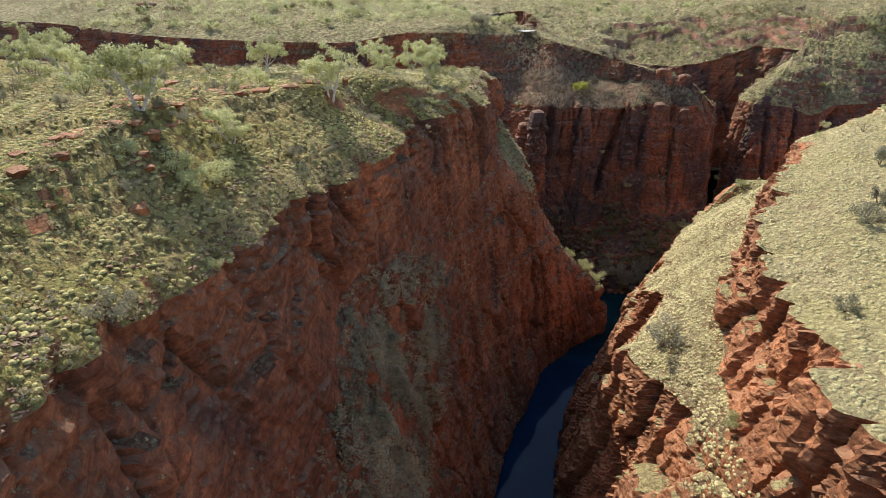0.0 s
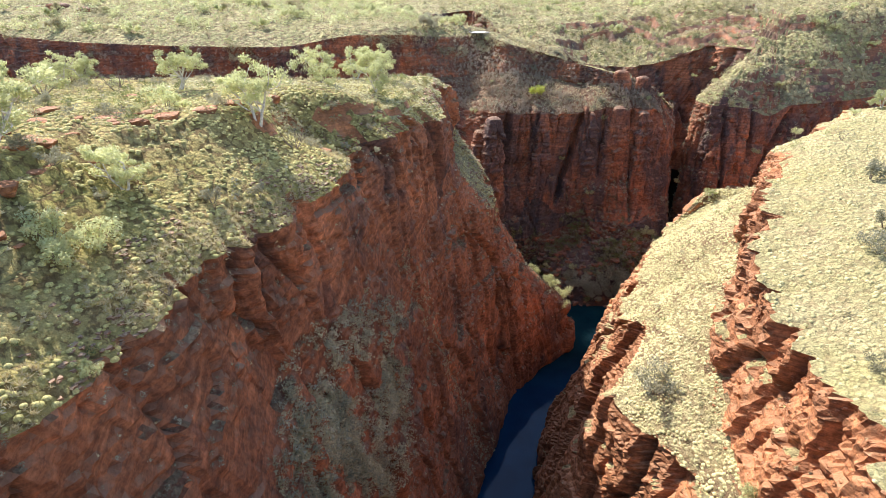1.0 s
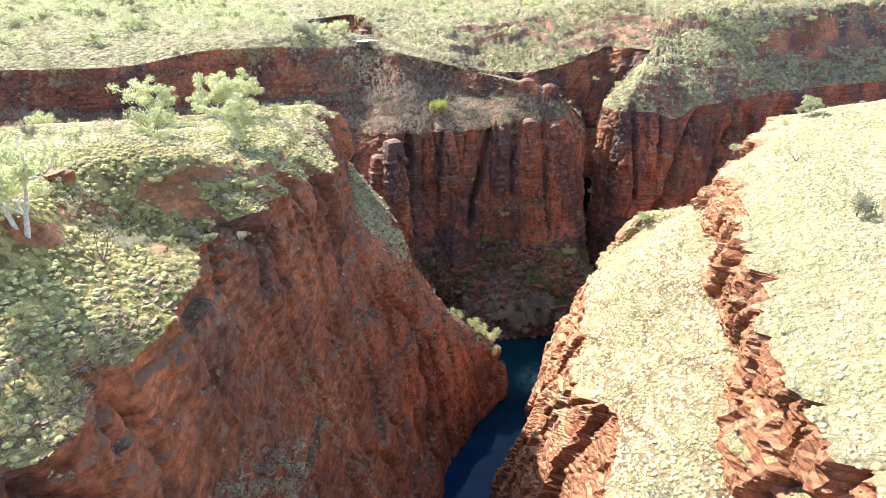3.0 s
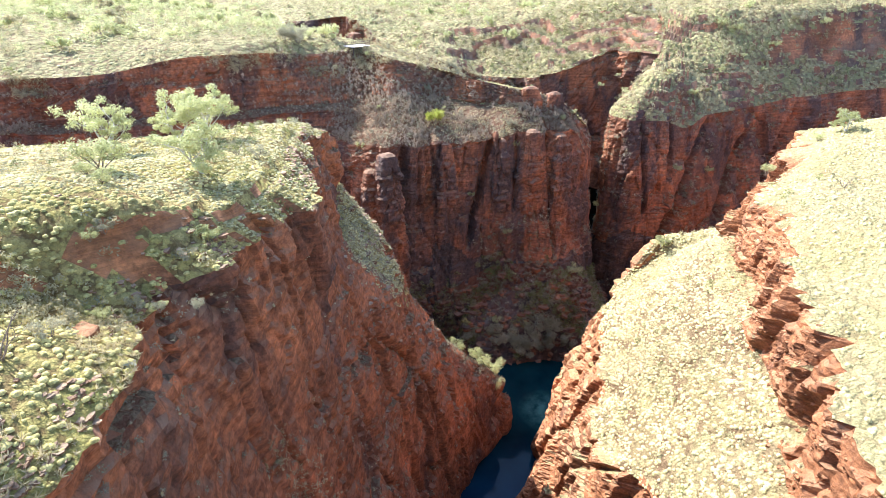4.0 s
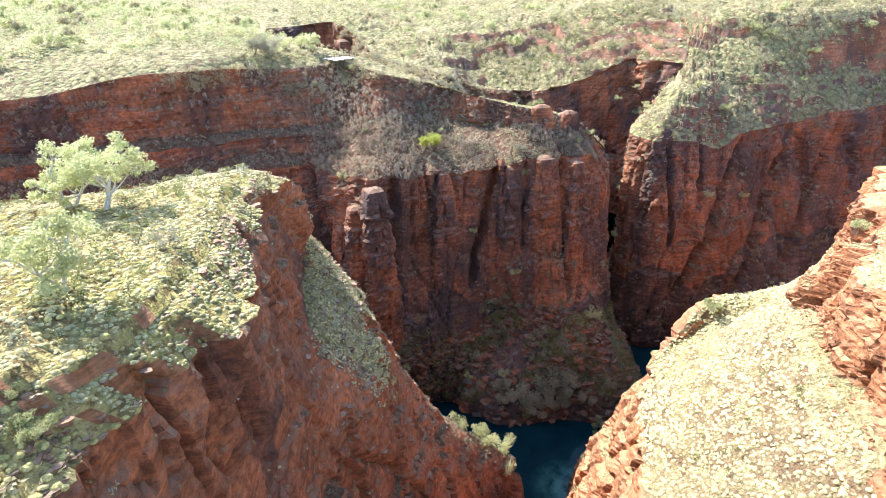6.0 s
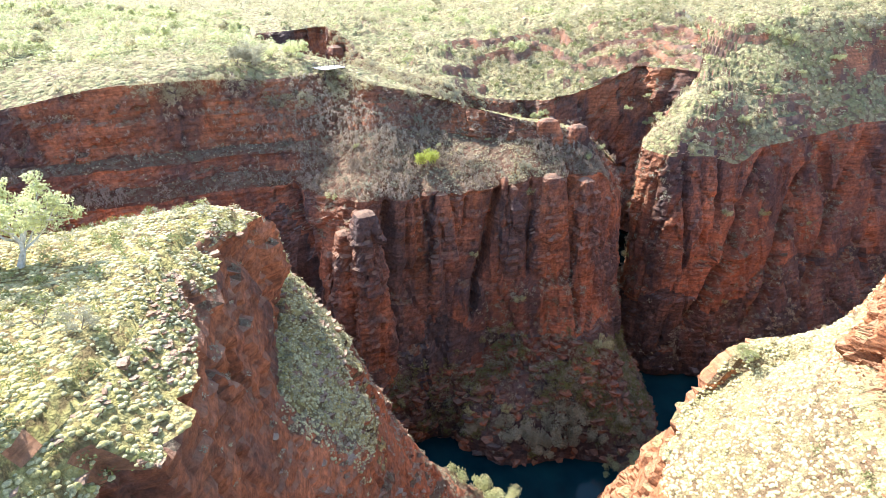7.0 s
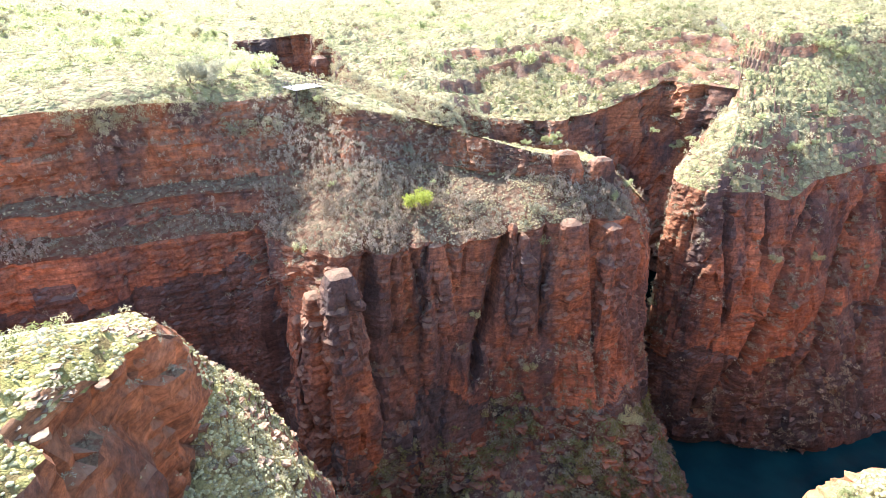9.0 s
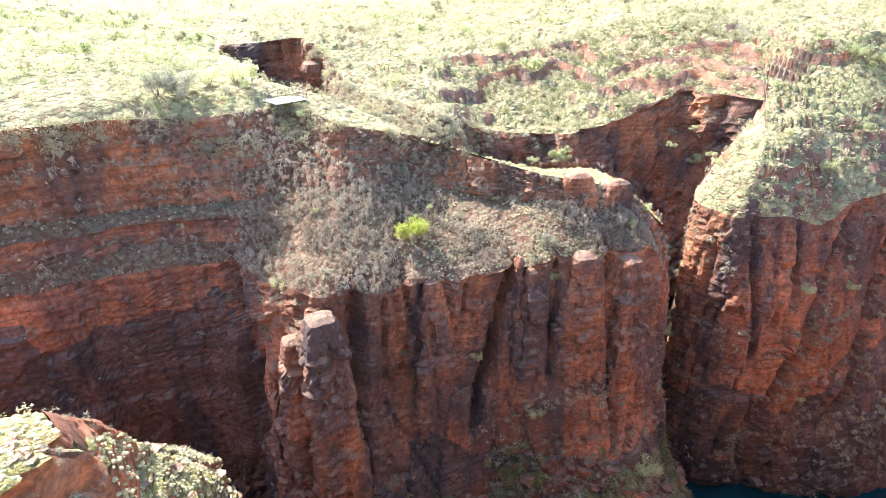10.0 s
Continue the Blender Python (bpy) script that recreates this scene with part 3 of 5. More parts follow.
E_TOP_A = [(106, 174.8, 58), (102, 173, 55.5), (90.5, 163, 53), (93, 159.5, 54.5), (99, 161, 56), (106, 164, 58), (112, 166.5, 58.8), (121, 165.5, 58.5), (141, 166, 58.5), (220, 160, 60)]
E_TOP_B = [(107, 174.5, 60.5), (107.2, 174.6, 60.8), (107.6, 175, 61.5), (108.5, 175.4, 62.3), (110, 175.8, 63.2), (113, 176, 64), (117, 176.2, 65), (127, 174.3, 66.5), (146, 172, 67.5), (222, 166, 69)]
E_TOP_C = [(112, 181, 66), (112.3, 181, 66.2), (112.8, 181, 66.5), (113.5, 181, 67), (114.5, 181, 67.5), (116.5, 180.5, 68.5), (119.5, 180, 69.5), (129, 178, 70.5), (147, 175.5, 71), (223, 169, 73)]
E_TOP_D = [(120, 200, 72), (121, 200, 72), (122, 200, 72), (123, 200, 72), (124, 200, 72), (126, 200, 72), (130, 199, 72.5), (140, 197, 73), (160, 193, 74), (240, 185, 76)]
E_TOP_E = [(190, 330, 74), (192, 330, 74), (194, 329, 74), (196, 328, 74), (198, 327, 74), (202, 326, 74), (208, 324, 74), (225, 318, 75), (260, 300, 76), (400, 250, 78)]
E_TOP_F = [(2400, 2600, 70), (2410, 2590, 70), (2420, 2580, 70), (2430, 2570, 70), (2440, 2560, 70), (2460, 2530, 70), (2500, 2480, 70), (2600, 2300, 70), (2900, 1900, 70), (3500, 900, 70)]
# land north of the northern rim, westward of the side valley
F_TOP_A = [(-702, 345, 68), (-152, 224, 68.5), (-86, 190, 66.5), (-33, 178, 66), (-7, 176, 68), (5, 177, 68), (15, 181, 67.5), (24, 184, 67), (30, 182, 65.5), (38, 182, 62)]
F_TOP_B = [(-706, 420, 73), (-158, 260, 74), (-90, 225, 72), (-40, 215, 70), (-8, 205, 69), (2, 205, 68.5), (9, 206, 68), (14, 204, 67), (22, 197, 65.5), (33, 200, 52)]
F_TOP_C = [(-720, 560, 74), (-175, 350, 74), (-100, 335, 72), (-45, 330, 69), (-20, 300, 68), (-10, 280, 67), (-4, 262, 66), (5, 228, 66), (16, 222, 66), (23, 232, 50)]
F_TOP_D = [(-800, 800, 74), (-230, 440, 73), (-130, 425, 71), (-80, 420, 69), (-45, 415, 68), (-30, 412, 67), (-20, 411, 66.5), (-12, 330, 66), (5, 256, 66), (11, 251, 64.6)]
F_TOP_E = [(-3500, 900, 72), (-3000, 2500, 72), (-2500, 3000, 72), (-2000, 3300, 72), (-1200, 3400, 72), (-800, 3450, 72), (-500, 3500, 72), (-300, 3500, 72), (-150, 3500, 72), (0, 3500, 72)]
# block under the camera's other hand: shore, lower wall, edge, foot and top of the upper cliff, and its top
R_FOOT = [(6, -60, -2), (8, 0, -2), (12, 30, -2), (15, 48, -2), (17.5, 62, -2), (22, 76, -2), (27, 89, -2), (34.5, 98.5, -2), (45, 110, -2), (56.5, 122, -2), (68, 126, -2), (86, 128, -2), (120, 126, -2), (220, 112, -2)]
R_WALL = [(10, -60, 26), (13, 0, 26), (18.5, 31, 26), (22.4, 45, 26), (23.6, 57.5, 22), (28, 71, 26), (33.2, 82, 26), (38.5, 92.5, 20), (45.5, 105, 18), (55.5, 112.6, 20), (67, 115, 20), (85, 118, 20), (120, 118, 20), (220, 104, 20)]
R_EDGE = [(15, -60, 35), (19.3, 2, 35), (25.2, 33, 36), (27.4, 44.8, 39.6), (24.8, 57.5, 37.6), (32, 68, 40), (35.6, 81, 34), (41.5, 90, 34.5), (48.5, 102, 33.5), (56, 106.8, 37.4), (63, 107.4, 43.4), (82, 108.8, 41), (115, 113, 45), (218, 100, 48)]
R_STEP = [(17, -60, 43), (21.2, 2, 43), (26.8, 32.6, 43.4), (30.2, 44.4, 42.6), (35.4, 57.5, 47), (43.5, 69, 50), (50.5, 80, 50), (55.5, 88.5, 49.5), (62.3, 96, 48.6), (68, 100.6, 47), (74, 102.3, 46), (82.5, 108.3, 49.5), (115, 112, 52), (217, 98.5, 54)]
R_BROW = [(22, -60, 57), (24, 3, 57), (28.8, 31.5, 57.2), (33.2, 43.5, 54.8), (38.4, 57.5, 56), (45.6, 69, 57.6), (53, 79, 57.2), (59.4, 91, 57.2), (65.2, 94.7, 57.2), (70.5, 97, 57), (77, 101, 57), (83.5, 107.5, 58), (115, 110.8, 59), (216, 97, 60)]
R_TOP_A = [(32, -60, 59), (33, 0, 59), (36, 31, 58.4), (40, 42, 57.5), (46, 54, 59.2), (54, 66, 60), (60, 75, 60.5), (66, 84, 60.5), (71, 90, 60.5), (75, 94, 60.5), (80, 97, 60.5), (88, 101, 61), (116, 104, 61.5), (215, 90, 62)]
R_TOP_B = [(60, -60, 63), (60, 0, 63), (66, 24, 63), (72, 34, 63), (80, 44, 63), (86, 54, 63), (90, 62, 63), (94, 69, 63), (97, 75, 63), (100, 80, 63), (104, 85, 63), (110, 89, 63), (124, 90, 63), (212, 76, 64)]
R_TOP_C = [(300, -200, 66), (310, -140, 66), (320, -100, 66), (322, -80, 66), (324, -60, 66), (326, -40, 66), (328, -30, 66), (330, -20, 66), (332, -10, 66), (334, 0, 66), (336, 10, 66), (338, 20, 66), (340, 30, 66), (342, 40, 66)]


# ---- the ground, its cliffs and the water ----
def land(name, G, mats, label, smooth=False, which=None, category="ground"):
    raw = np.cross(np.gradient(G, axis=1), np.gradient(G, axis=0))[..., 2].mean()
    f = grid_faces(*G.shape[:2])
    ob = mesh_object(name, G.reshape(-1, 3), f if raw > 0 else f[:, ::-1], mats, None, smooth, which)
    return tagged(ob, label, category, kind="structure")


def slope_choice(G, limit=0.66, rows=None, strips=()):
    """Second material on the faces that lie flat enough to hold soil and scrub, and on the strips named but where they are sheer."""
    n = normals(G)
    up = (n[:-1, :-1] + n[1:, 1:] + n[:-1, 1:] + n[1:, :-1])[..., 2] / 4
    c = ((G[:-1, :-1] + G[1:, 1:]) / 2).reshape(-1, 3)
    wobble = (0.15 * fbm(c * 0.5, 3, 12)).reshape(up.shape)
    need = np.full(up.shape, limit)
    for k in strips:
        need[rows[k]:rows[k + 1]] = limit - 0.3
    return (up > need + wobble).astype(int).ravel()


west, knots, west_rows = cliff([W_RIM, W_UPPER, W_BENCH, W_LOWER, W_SPUR, W_FOOT], 0.46, (1.1, 0.7, 0.9, 0.9, 0.9), (0.6, 0.3, 0.55, 0.6, 0.5), 1.0, even_from=13)
kinds = slope_choice(west)
middles = ((west[:-1, :-1] + west[1:, 1:]) / 2).reshape(-1, 3)
kinds[(slope_choice(west, 0.36) == 1) & (middles[:, 1] > 107) & (middles[:, 0] > 11) & (middles[:, 2] > 38) & ((middles[:, 2] < 51) | (middles[:, 1] > 120.5))] = 2
land("cliff_west", west, [ROCK_WALL, TALUS, WEST_GROUND], "shaded red ironstone gorge wall with scrubby ledges", which=kinds, category="cliff")
part_knots, count = first_columns(knots, 14)
west_top = plateau([W_RIM[:14], W_TOP_A, W_TOP_B, W_TOP_C, W_TOP_D], 0.75, west[0, :count], 0.5, part_knots, steps=1.2, cover=-0.02)
land("ground_west", west_top, [ROCK_BRIGHT, WEST_GROUND], "spinifex-covered plateau above the gorge wall", True, slope_choice(west_top, 0.6))

NORTH_CLEFTS = [(49.4, 49, 43.2, 24, 0.7, 3.4), (29.6, 49, 28.4, 20, 0.8, 3.0), (35.4, 50, 37.2, 36, 0.35, 1.2), (54.6, 50, 54.0, 32, 0.4, 1.4), (62.2, 50, 63, 22, 0.6, 2.0), (66.5, 48, 67.5, 24, 0.4, 1.4),
                (40.9, 49, 40.2, 34, 0.4, 1.2), (15.2, 49, 16.4, 24, 0.9, 2.4), (33, 48, 32.2, 34, 0.3, 1.0)]
north, knots, north_rows = cliff([N_RIM, N_UPPER, N_SHELF, N_BAND, N_EDGE, N_MIDDLE, N_LOW, N_SHORE], 0.46, (1.3, 0.55, 0.9, 0.55, 0.9, 0.9, 1.5), (0.3, 0.15, 0.25, 0.15, 0.34, 0.34, 0.5), plain_west=2, clefts=NORTH_CLEFTS)
north_kinds = slope_choice(north, 0.62, north_rows, (1, 3, 6))
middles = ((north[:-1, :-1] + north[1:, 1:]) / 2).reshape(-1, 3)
# Reaches higher in the western recess, where its shade is painted on too
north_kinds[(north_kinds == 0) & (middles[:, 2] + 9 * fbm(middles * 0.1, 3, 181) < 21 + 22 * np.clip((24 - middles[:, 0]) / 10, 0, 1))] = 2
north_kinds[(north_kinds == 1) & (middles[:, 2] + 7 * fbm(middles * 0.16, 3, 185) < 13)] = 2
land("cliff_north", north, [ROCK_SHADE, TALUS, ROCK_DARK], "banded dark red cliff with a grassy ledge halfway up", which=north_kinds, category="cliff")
part_knots, count = first_columns(knots, 10)
north_top = plateau([N_RIM[:10], F_TOP_A, F_TOP_B, F_TOP_C, F_TOP_D, F_TOP_E], 1.6, north[0, :count], 0.6, part_knots)
land("ground_north", north_top, [ROCK_BRIGHT, FAR_GROUND], "pale grassy plateau reaching to the horizon", True, slope_choice(north_top, 0.7))
crest_back, _, _ = cliff([N_RIM[9:14], [(46, 181, 54), (56, 172, 54), (63, 173, 53), (75, 175, 51), (80, 167, 46)]], 0.8, 0.5, 0.2)
land("ground_crest", crest_back, [ROCK_BRIGHT, GROUND], "grassy back of the rock buttress", True, slope_choice(crest_back, 0.7))

EAST_CLEFTS = [(110, 46, 91, 12, 1.6, 3.6), (90.6, 49, 90.2, 24, 0.5, 1.8), (98.5, 48, 97.4, 34, 0.5, 1.6), (125, 42, 106, 12, 1.7, 3.0), (94.6, 48, 94.2, 30, 0.3, 1.0), (140, 44, 122, 16, 1.5, 2.4)]
east, knots, east_rows = cliff([E_EDGE, E_MIDDLE, E_LOW, E_FOOT], 0.45, 0.8, 0.45, clefts=EAST_CLEFTS)
east_kinds = slope_choice(east, 0.6)
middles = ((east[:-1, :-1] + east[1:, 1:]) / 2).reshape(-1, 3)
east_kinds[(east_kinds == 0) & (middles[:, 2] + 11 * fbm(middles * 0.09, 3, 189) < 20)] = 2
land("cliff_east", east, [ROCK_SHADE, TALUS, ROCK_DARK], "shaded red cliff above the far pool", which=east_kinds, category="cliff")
east_top = plateau([E_EDGE, E_TOP_A, E_TOP_B, E_TOP_C, E_TOP_D, E_TOP_E, E_TOP_F], 0.8, east[0], 0.6, knots, steps=2.2, cover=0.08)
land("ground_east", east_top, [ROCK_SHADE, FAR_GROUND], "scrubby hillside above the eastern cliff", True, slope_choice(east_top, 0.6))

cleft, knots, _ = cliff([B_RIM, B_MIDDLE, B_FOOT], 0.7)
land("cliff_cleft", cleft, [ROCK_SHADE, TALUS], "dark rock wall of the narrow side gorge", which=slope_choice(cleft, 0.6), category="cliff")
hill = plateau([B_RIM, HILL_A, HILL_B, HILL_C, HILL_D], 1.0, cleft[0], 0.8, knots, steps=2.9, cover=0.34)
land("ground_hill", hill, [ROCK_SHADE, FAR_GROUND], "pale spinifex hillside rising to the skyline", True, slope_choice(hill, 0.74))

right, knots, right_rows = cliff([R_BROW, R_STEP, R_EDGE, R_WALL, R_FOOT], 0.44, (1.5, 0.35, 1.2, 1.0), (1.0, 0.2, 0.8, 0.8), 1.0)
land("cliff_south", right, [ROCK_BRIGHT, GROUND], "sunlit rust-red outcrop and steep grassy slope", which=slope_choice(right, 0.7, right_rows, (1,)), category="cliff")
right_top = plateau([R_BROW, R_TOP_A, R_TOP_B, R_TOP_C], 1.4, right[0], 0.5, knots)
land("ground_south", right_top, [ROCK_BRIGHT, GROUND], "sunlit grassy plateau beside the outcrop", True, slope_choice(right_top, 0.7))


def pillar(x, y, top, foot, wide, deep, turn, seed):
    """A jointed rock tower with bedded ledges that stands against the northern wall."""
    rows, cols = int((top - foot) / 0.4), 44
    z = np.linspace(top, foot, rows)
    a = np.linspace(0, math.tau, cols)
    square = 1 / np.maximum(np.abs(np.cos(a)) ** 5 + np.abs(np.sin(a)) ** 5, 1e-6) ** 0.2
    taper = 0.5 + 0.5 * np.clip((top - z) / 10.0, 0, 1) ** 0.7 + 0.25 * np.clip((top - z) / 30.0, 0, 1)
    px, py = wide * np.cos(a) * square, deep * np.sin(a) * square
    c, s = math.cos(turn), math.sin(turn)
    G = np.stack([x + taper[:, None] * (px * c - py * s), y + taper[:, None] * (px * s + py * c), np.repeat(z[:, None], cols, 1)], 2)
    p = G.reshape(-1, 3)
    out = (rock_relief(p + seed * 31.0, 1.7, 0.3) * 0.8).reshape(rows, cols)
    out *= np.clip((top - z) / 3.0, 0.15, 1)[:, None]
    out[:, -1] = out[:, 0]
    way = np.stack([np.cos(a + turn), np.sin(a + turn), 0 * a], 1)
    G = G + way[None] * out[..., None]
    lid = G[0].mean(0) + (0, 0, 0.5)
    inner = G[:1] * 0.45 + lid * 0.55 + (0, 0, 0.15)
    G = np.concatenate([np.repeat(lid[None, None], cols, 1), inner, G])
    return land("rock_pillar", G, [ROCK_SHADE, TALUS], "bedded red rock pillar standing off the cliff", which=slope_choice(G, 0.95), category="cliff")


for spot in ((25.2, 147.6, 48.6, 8, 3.0, 2.9, 0.2, 1), (21.9, 150.4, 44.5, 8, 2.2, 2.4, 0.1, 2), (19.4, 152.2, 40, 8, 1.7, 2.0, 0.3, 3), (58.2, 149.4, 50.2, 14, 3.2, 2.6, -0.15, 4), (51.6, 150.3, 48.5, 20, 1.3, 1.6, 0, 5),
             (50.2, 151, 50, 24, 1.0, 1.4, 0.2, 6), (39.0, 151.9, 48.6, 22, 2.2, 2.2, 0, 7), (64.6, 148.6, 49, 14, 2.2, 2.4, 0.2, 12), (60.5, 156.3, 58, 50, 3.4, 2.0, -0.1, 13), (66.5, 156.2, 56.4, 48, 3.2, 2.1, 0.05, 14), (32.2, 226, 63.4, 50, 3.0, 3.2, 0.3, 15), (-108, 216, 72, 58, 6.5, 4, -0.4, 16), (-97, 211, 71, 58, 5, 4, -0.3, 17), (-118, 222, 71, 58, 5, 4, -0.4, 18)):
    pillar(*spot)

xs, ys = np.meshgrid(np.linspace(-160, 230, 40), np.linspace(-70, 240, 32), indexing="ij")
pool = np.stack([ys * 0 + xs, ys, xs * 0], 2)
# low gravel bar that parts the two pools
bar_x, bar_y = np.meshgrid(np.linspace(58, 86, 57), np.linspace(120, 138, 37))
bar_at = np.stack([bar_x, bar_y, 0 * bar_x], -1)
bar = bar_at + np.array([0, 0, 1.0]) * (1.3 - 3.0 * ((bar_x - 71.5) / 12) ** 2 - 1.2 * ((bar_y - 129) / 9) ** 2 + 0.9 * fbm(bar_at.reshape(-1, 3) * 0.3, 4, 91).reshape(bar_x.shape))[..., None]
land("gravel_bar", bar, [TALUS], "low scrubby gravel bar between the two pools", True)
land("water", pool, WATER, "dark green still pool in the gorge", True, category="water")


# ---- plants and loose stones ----
RNG = np.random.default_rng(7)


def spread(G, count, keep, box=None):
    """Up to count random points on the grid G, evenly by area; keep(p, up) gives the chance of each. Returns points and upness."""
    a, b, c, d = G[:-1, :-1], G[:-1, 1:], G[1:, 1:], G[1:, :-1]
    n = np.cross(c - a, d - b)
    area = (np.linalg.norm(n, axis=2) / 2).ravel()
    mid = ((a + c) / 2).reshape(-1, 3)
    if box:
        area = area * ((mid[:, 0] > box[0]) & (mid[:, 0] < box[2]) & (mid[:, 1] > box[1]) & (mid[:, 1] < box[3]))
    up = np.abs(n[..., 2] / np.maximum(np.linalg.norm(n, axis=2), 1e-9)).ravel()
    pick = RNG.choice(len(area), count, p=area / area.sum())
    s, t = RNG.random((2, count, 1))
    flat = lambda g: g.reshape(-1, 3)[pick]
    p = flat(a) * (1 - s) * (1 - t) + flat(b) * s * (1 - t) + flat(c) * s * t + flat(d) * (1 - s) * t
    ok = RNG.random(count) < keep(p, up[pick])
    return p[ok], up[pick][ok]


def spiky_shape(blades, core=0.0, inner=0.2, wide=0.11, flat=0.8, seed=4, n=5):
    """A round tuft: thin blades or twigs that stand out on all sides, over a low core where it is dense."""
    rng = np.random.default_rng(seed)
    v, f = [], []
    if core:
        v = [(core * math.cos(k * math.tau / n), core * math.sin(k * math.tau / n), -0.05) for k in range(n)] + [(0, 0, core * flat)]
        f = [(k, (k + 1) % n, n) for k in range(n)]
    for k in range(blades):
        z = (k + 0.5) / blades
        a = k * 2.399963 + rng.normal() * 0.3
        d = np.array([math.cos(a) * math.sqrt(1 - z * z), math.sin(a) * math.sqrt(1 - z * z), z])
        across = np.cross(d, rng.normal(size=3))
        across = across / np.linalg.norm(across) * wide * rng.uniform(0.7, 1.3)
        root, tip = d * inner, d * rng.uniform(0.75, 1.1)
        i = len(v)
        v += [(root + across) * (1, 1, flat), (root - across) * (1, 1, flat), tip * (1, 1, flat)]
        f.append((i, i + 1, i + 2))
    return np.array([tuple(p) for p in v]), np.array(f)


def dome_shape(n=6):
    """A low round cushion of spinifex."""
    v = [(r * math.cos((k + off) * math.tau / n), r * math.sin((k + off) * math.tau / n), z) for r, z, off in ((1.0, -0.15, 0), (0.82, 0.36, 0.5)) for k in range(n)] + [(0, 0, 0.66)]
    f = []
    for k in range(n):
        a, b, c, d = k, (k + 1) % n, n + k, n + (k + 1) % n
        f += [(a, b, c), (b, d, c), (c, d, 2 * n)]
    return np.array(v), np.array(f)


def scrub_shape(leaves, size):
    """A small bush of fine leaves with gaps between them."""
    rng = np.random.default_rng(4)
    v, f = [], []
    for k in range(leaves):
        d = rng.normal(size=3)
        d /= np.linalg.norm(d)
        c = d * rng.uniform(0.25, 0.8) * (1, 1, 0.75) + (0, 0, 0.5)
        a, b = rng.normal(size=(2, 3)) + d * 0.5
        a, b = a / np.linalg.norm(a) * size, b / np.linalg.norm(b) * size * 0.8
        i = len(v)
        v += [c - a, c + a, c + b]
        f.append((i, i + 1, i + 2))
    return np.array(v), np.array(f)


def clumps(name, points, low, high, shape, mat, label, category, tall=1.0, jitter=0.045, smooth=False):
    """Many small plants as one mesh of uncountable growth."""
    v, f = shape
    n = len(points)
    size = RNG.uniform(low, high, n)
    turn = RNG.random(n) * math.tau
    c, s = np.cos(turn), np.sin(turn)
    local = np.repeat(v[None], n, 0) + RNG.normal(size=(n, len(v), 3)) * jitter
    wide = size * RNG.uniform(0.8, 1.25, n)
    x = (local[..., 0] * c[:, None] - local[..., 1] * s[:, None]) * wide[:, None]
    y = (local[..., 0] * s[:, None] + local[..., 1] * c[:, None]) * size[:, None]
    z = local[..., 2] * (size * tall * RNG.uniform(0.75, 1.25, n))[:, None]
    verts = np.stack([x, y, z], 2) + points[:, None]
    faces = f[None] + (np.arange(n) * len(v))[:, None, None]
    return tagged(mesh_object(name, verts.reshape(-1, 3), faces.reshape(-1, 3), mat, None, smooth or shape is LOW_HUMMOCK), label, category, kind="stuff")


HUMMOCK, LOW_HUMMOCK = spiky_shape(14, 0.45, 0.2, 0.09, 1.0, 3), dome_shape()
SCRUB_SHAPE, SHRUB_SHAPE, FULL_SHRUB, TUFT = scrub_shape(19, 0.24), scrub_shape(34, 0.19), scrub_shape(70, 0.13), spiky_shape(14, 0.0, 0.05, 0.06, 1.1, 9)


def patchy(low, high, scale=0.12, seed=90, up=0.6):
    return lambda p, u: np.where(u > up, np.clip((fbm(p * scale, 3, seed) - low) / (high - low), 0, 1), 0)


west_near = (-75, 12, 16, 126)
p, _ = spread(west_top, 17000, patchy(-0.75, -0.25), (-62, 12, 16, 97))
clumps("spinifex", np.concatenate([p[p[:, 1] < 84], p[p[:, 1] >= 84][::3]]), 0.09, 0.27, LOW_HUMMOCK, SPINIFEX, "green-gold spinifex hummocks covering the plateau", "grass", 0.95)
p, _ = spread(west_top, 15000, patchy(-0.9, -0.4), (-34, 84, 16, 128))
clumps("spinifex", p, 0.06, 0.2, LOW_HUMMOCK, GOLD, "fine spinifex tufts covering the point", "grass", 0.75)
p, _ = spread(west_top, 6000, patchy(-0.2, 0.5, 0.2, 95), west_near)
clumps("dry_grass", p, 0.16, 0.42, HUMMOCK, STRAW, "straw-coloured dry grass tufts between the spinifex", "grass", 1.2)
p, _ = spread(west_top, 2600, patchy(0.0, 0.6, 0.15, 97), west_near)
clumps("low_scrub", p, 0.25, 0.7, SCRUB_SHAPE, SCRUB, "grey-green low scrub on the plateau", "shrub")


rim_grass = lambda p, u: np.clip((fbm(p * 0.25, 3, 171) + 0.25) / 0.3, 0, 1)
p, _ = spread(west_top[:6], 2000, rim_grass, (-26, 12, 16, 76))
clumps("dry_grass", p, 0.2, 0.5, TUFT, STRAW, "spiky straw-coloured grass along the rim", "grass", 1.0)
right_near = (14, 18, 125, 118)
p, _ = spread(right_top, 11000, patchy(-0.8, -0.35), (14, 18, 112, 112))
clumps("spinifex", p, 0.08, 0.27, LOW_HUMMOCK, GOLD, "sunlit yellow spinifex hummocks on the plateau", "grass", 0.95)
slope = right[right_rows[1]:right_rows[2] + 1]
p, _ = spread(slope, 11000, patchy(-0.9, -0.4, 0.12, 92, 0.3), right_near)
clumps("spinifex", p, 0.08, 0.26, LOW_HUMMOCK, GOLD, "sunlit spinifex hummocks on the steep slope", "grass", 0.95)
p, _ = spread(right, 5000, patchy(-0.2, 0.4, 0.2, 94, 0.45), right_near)
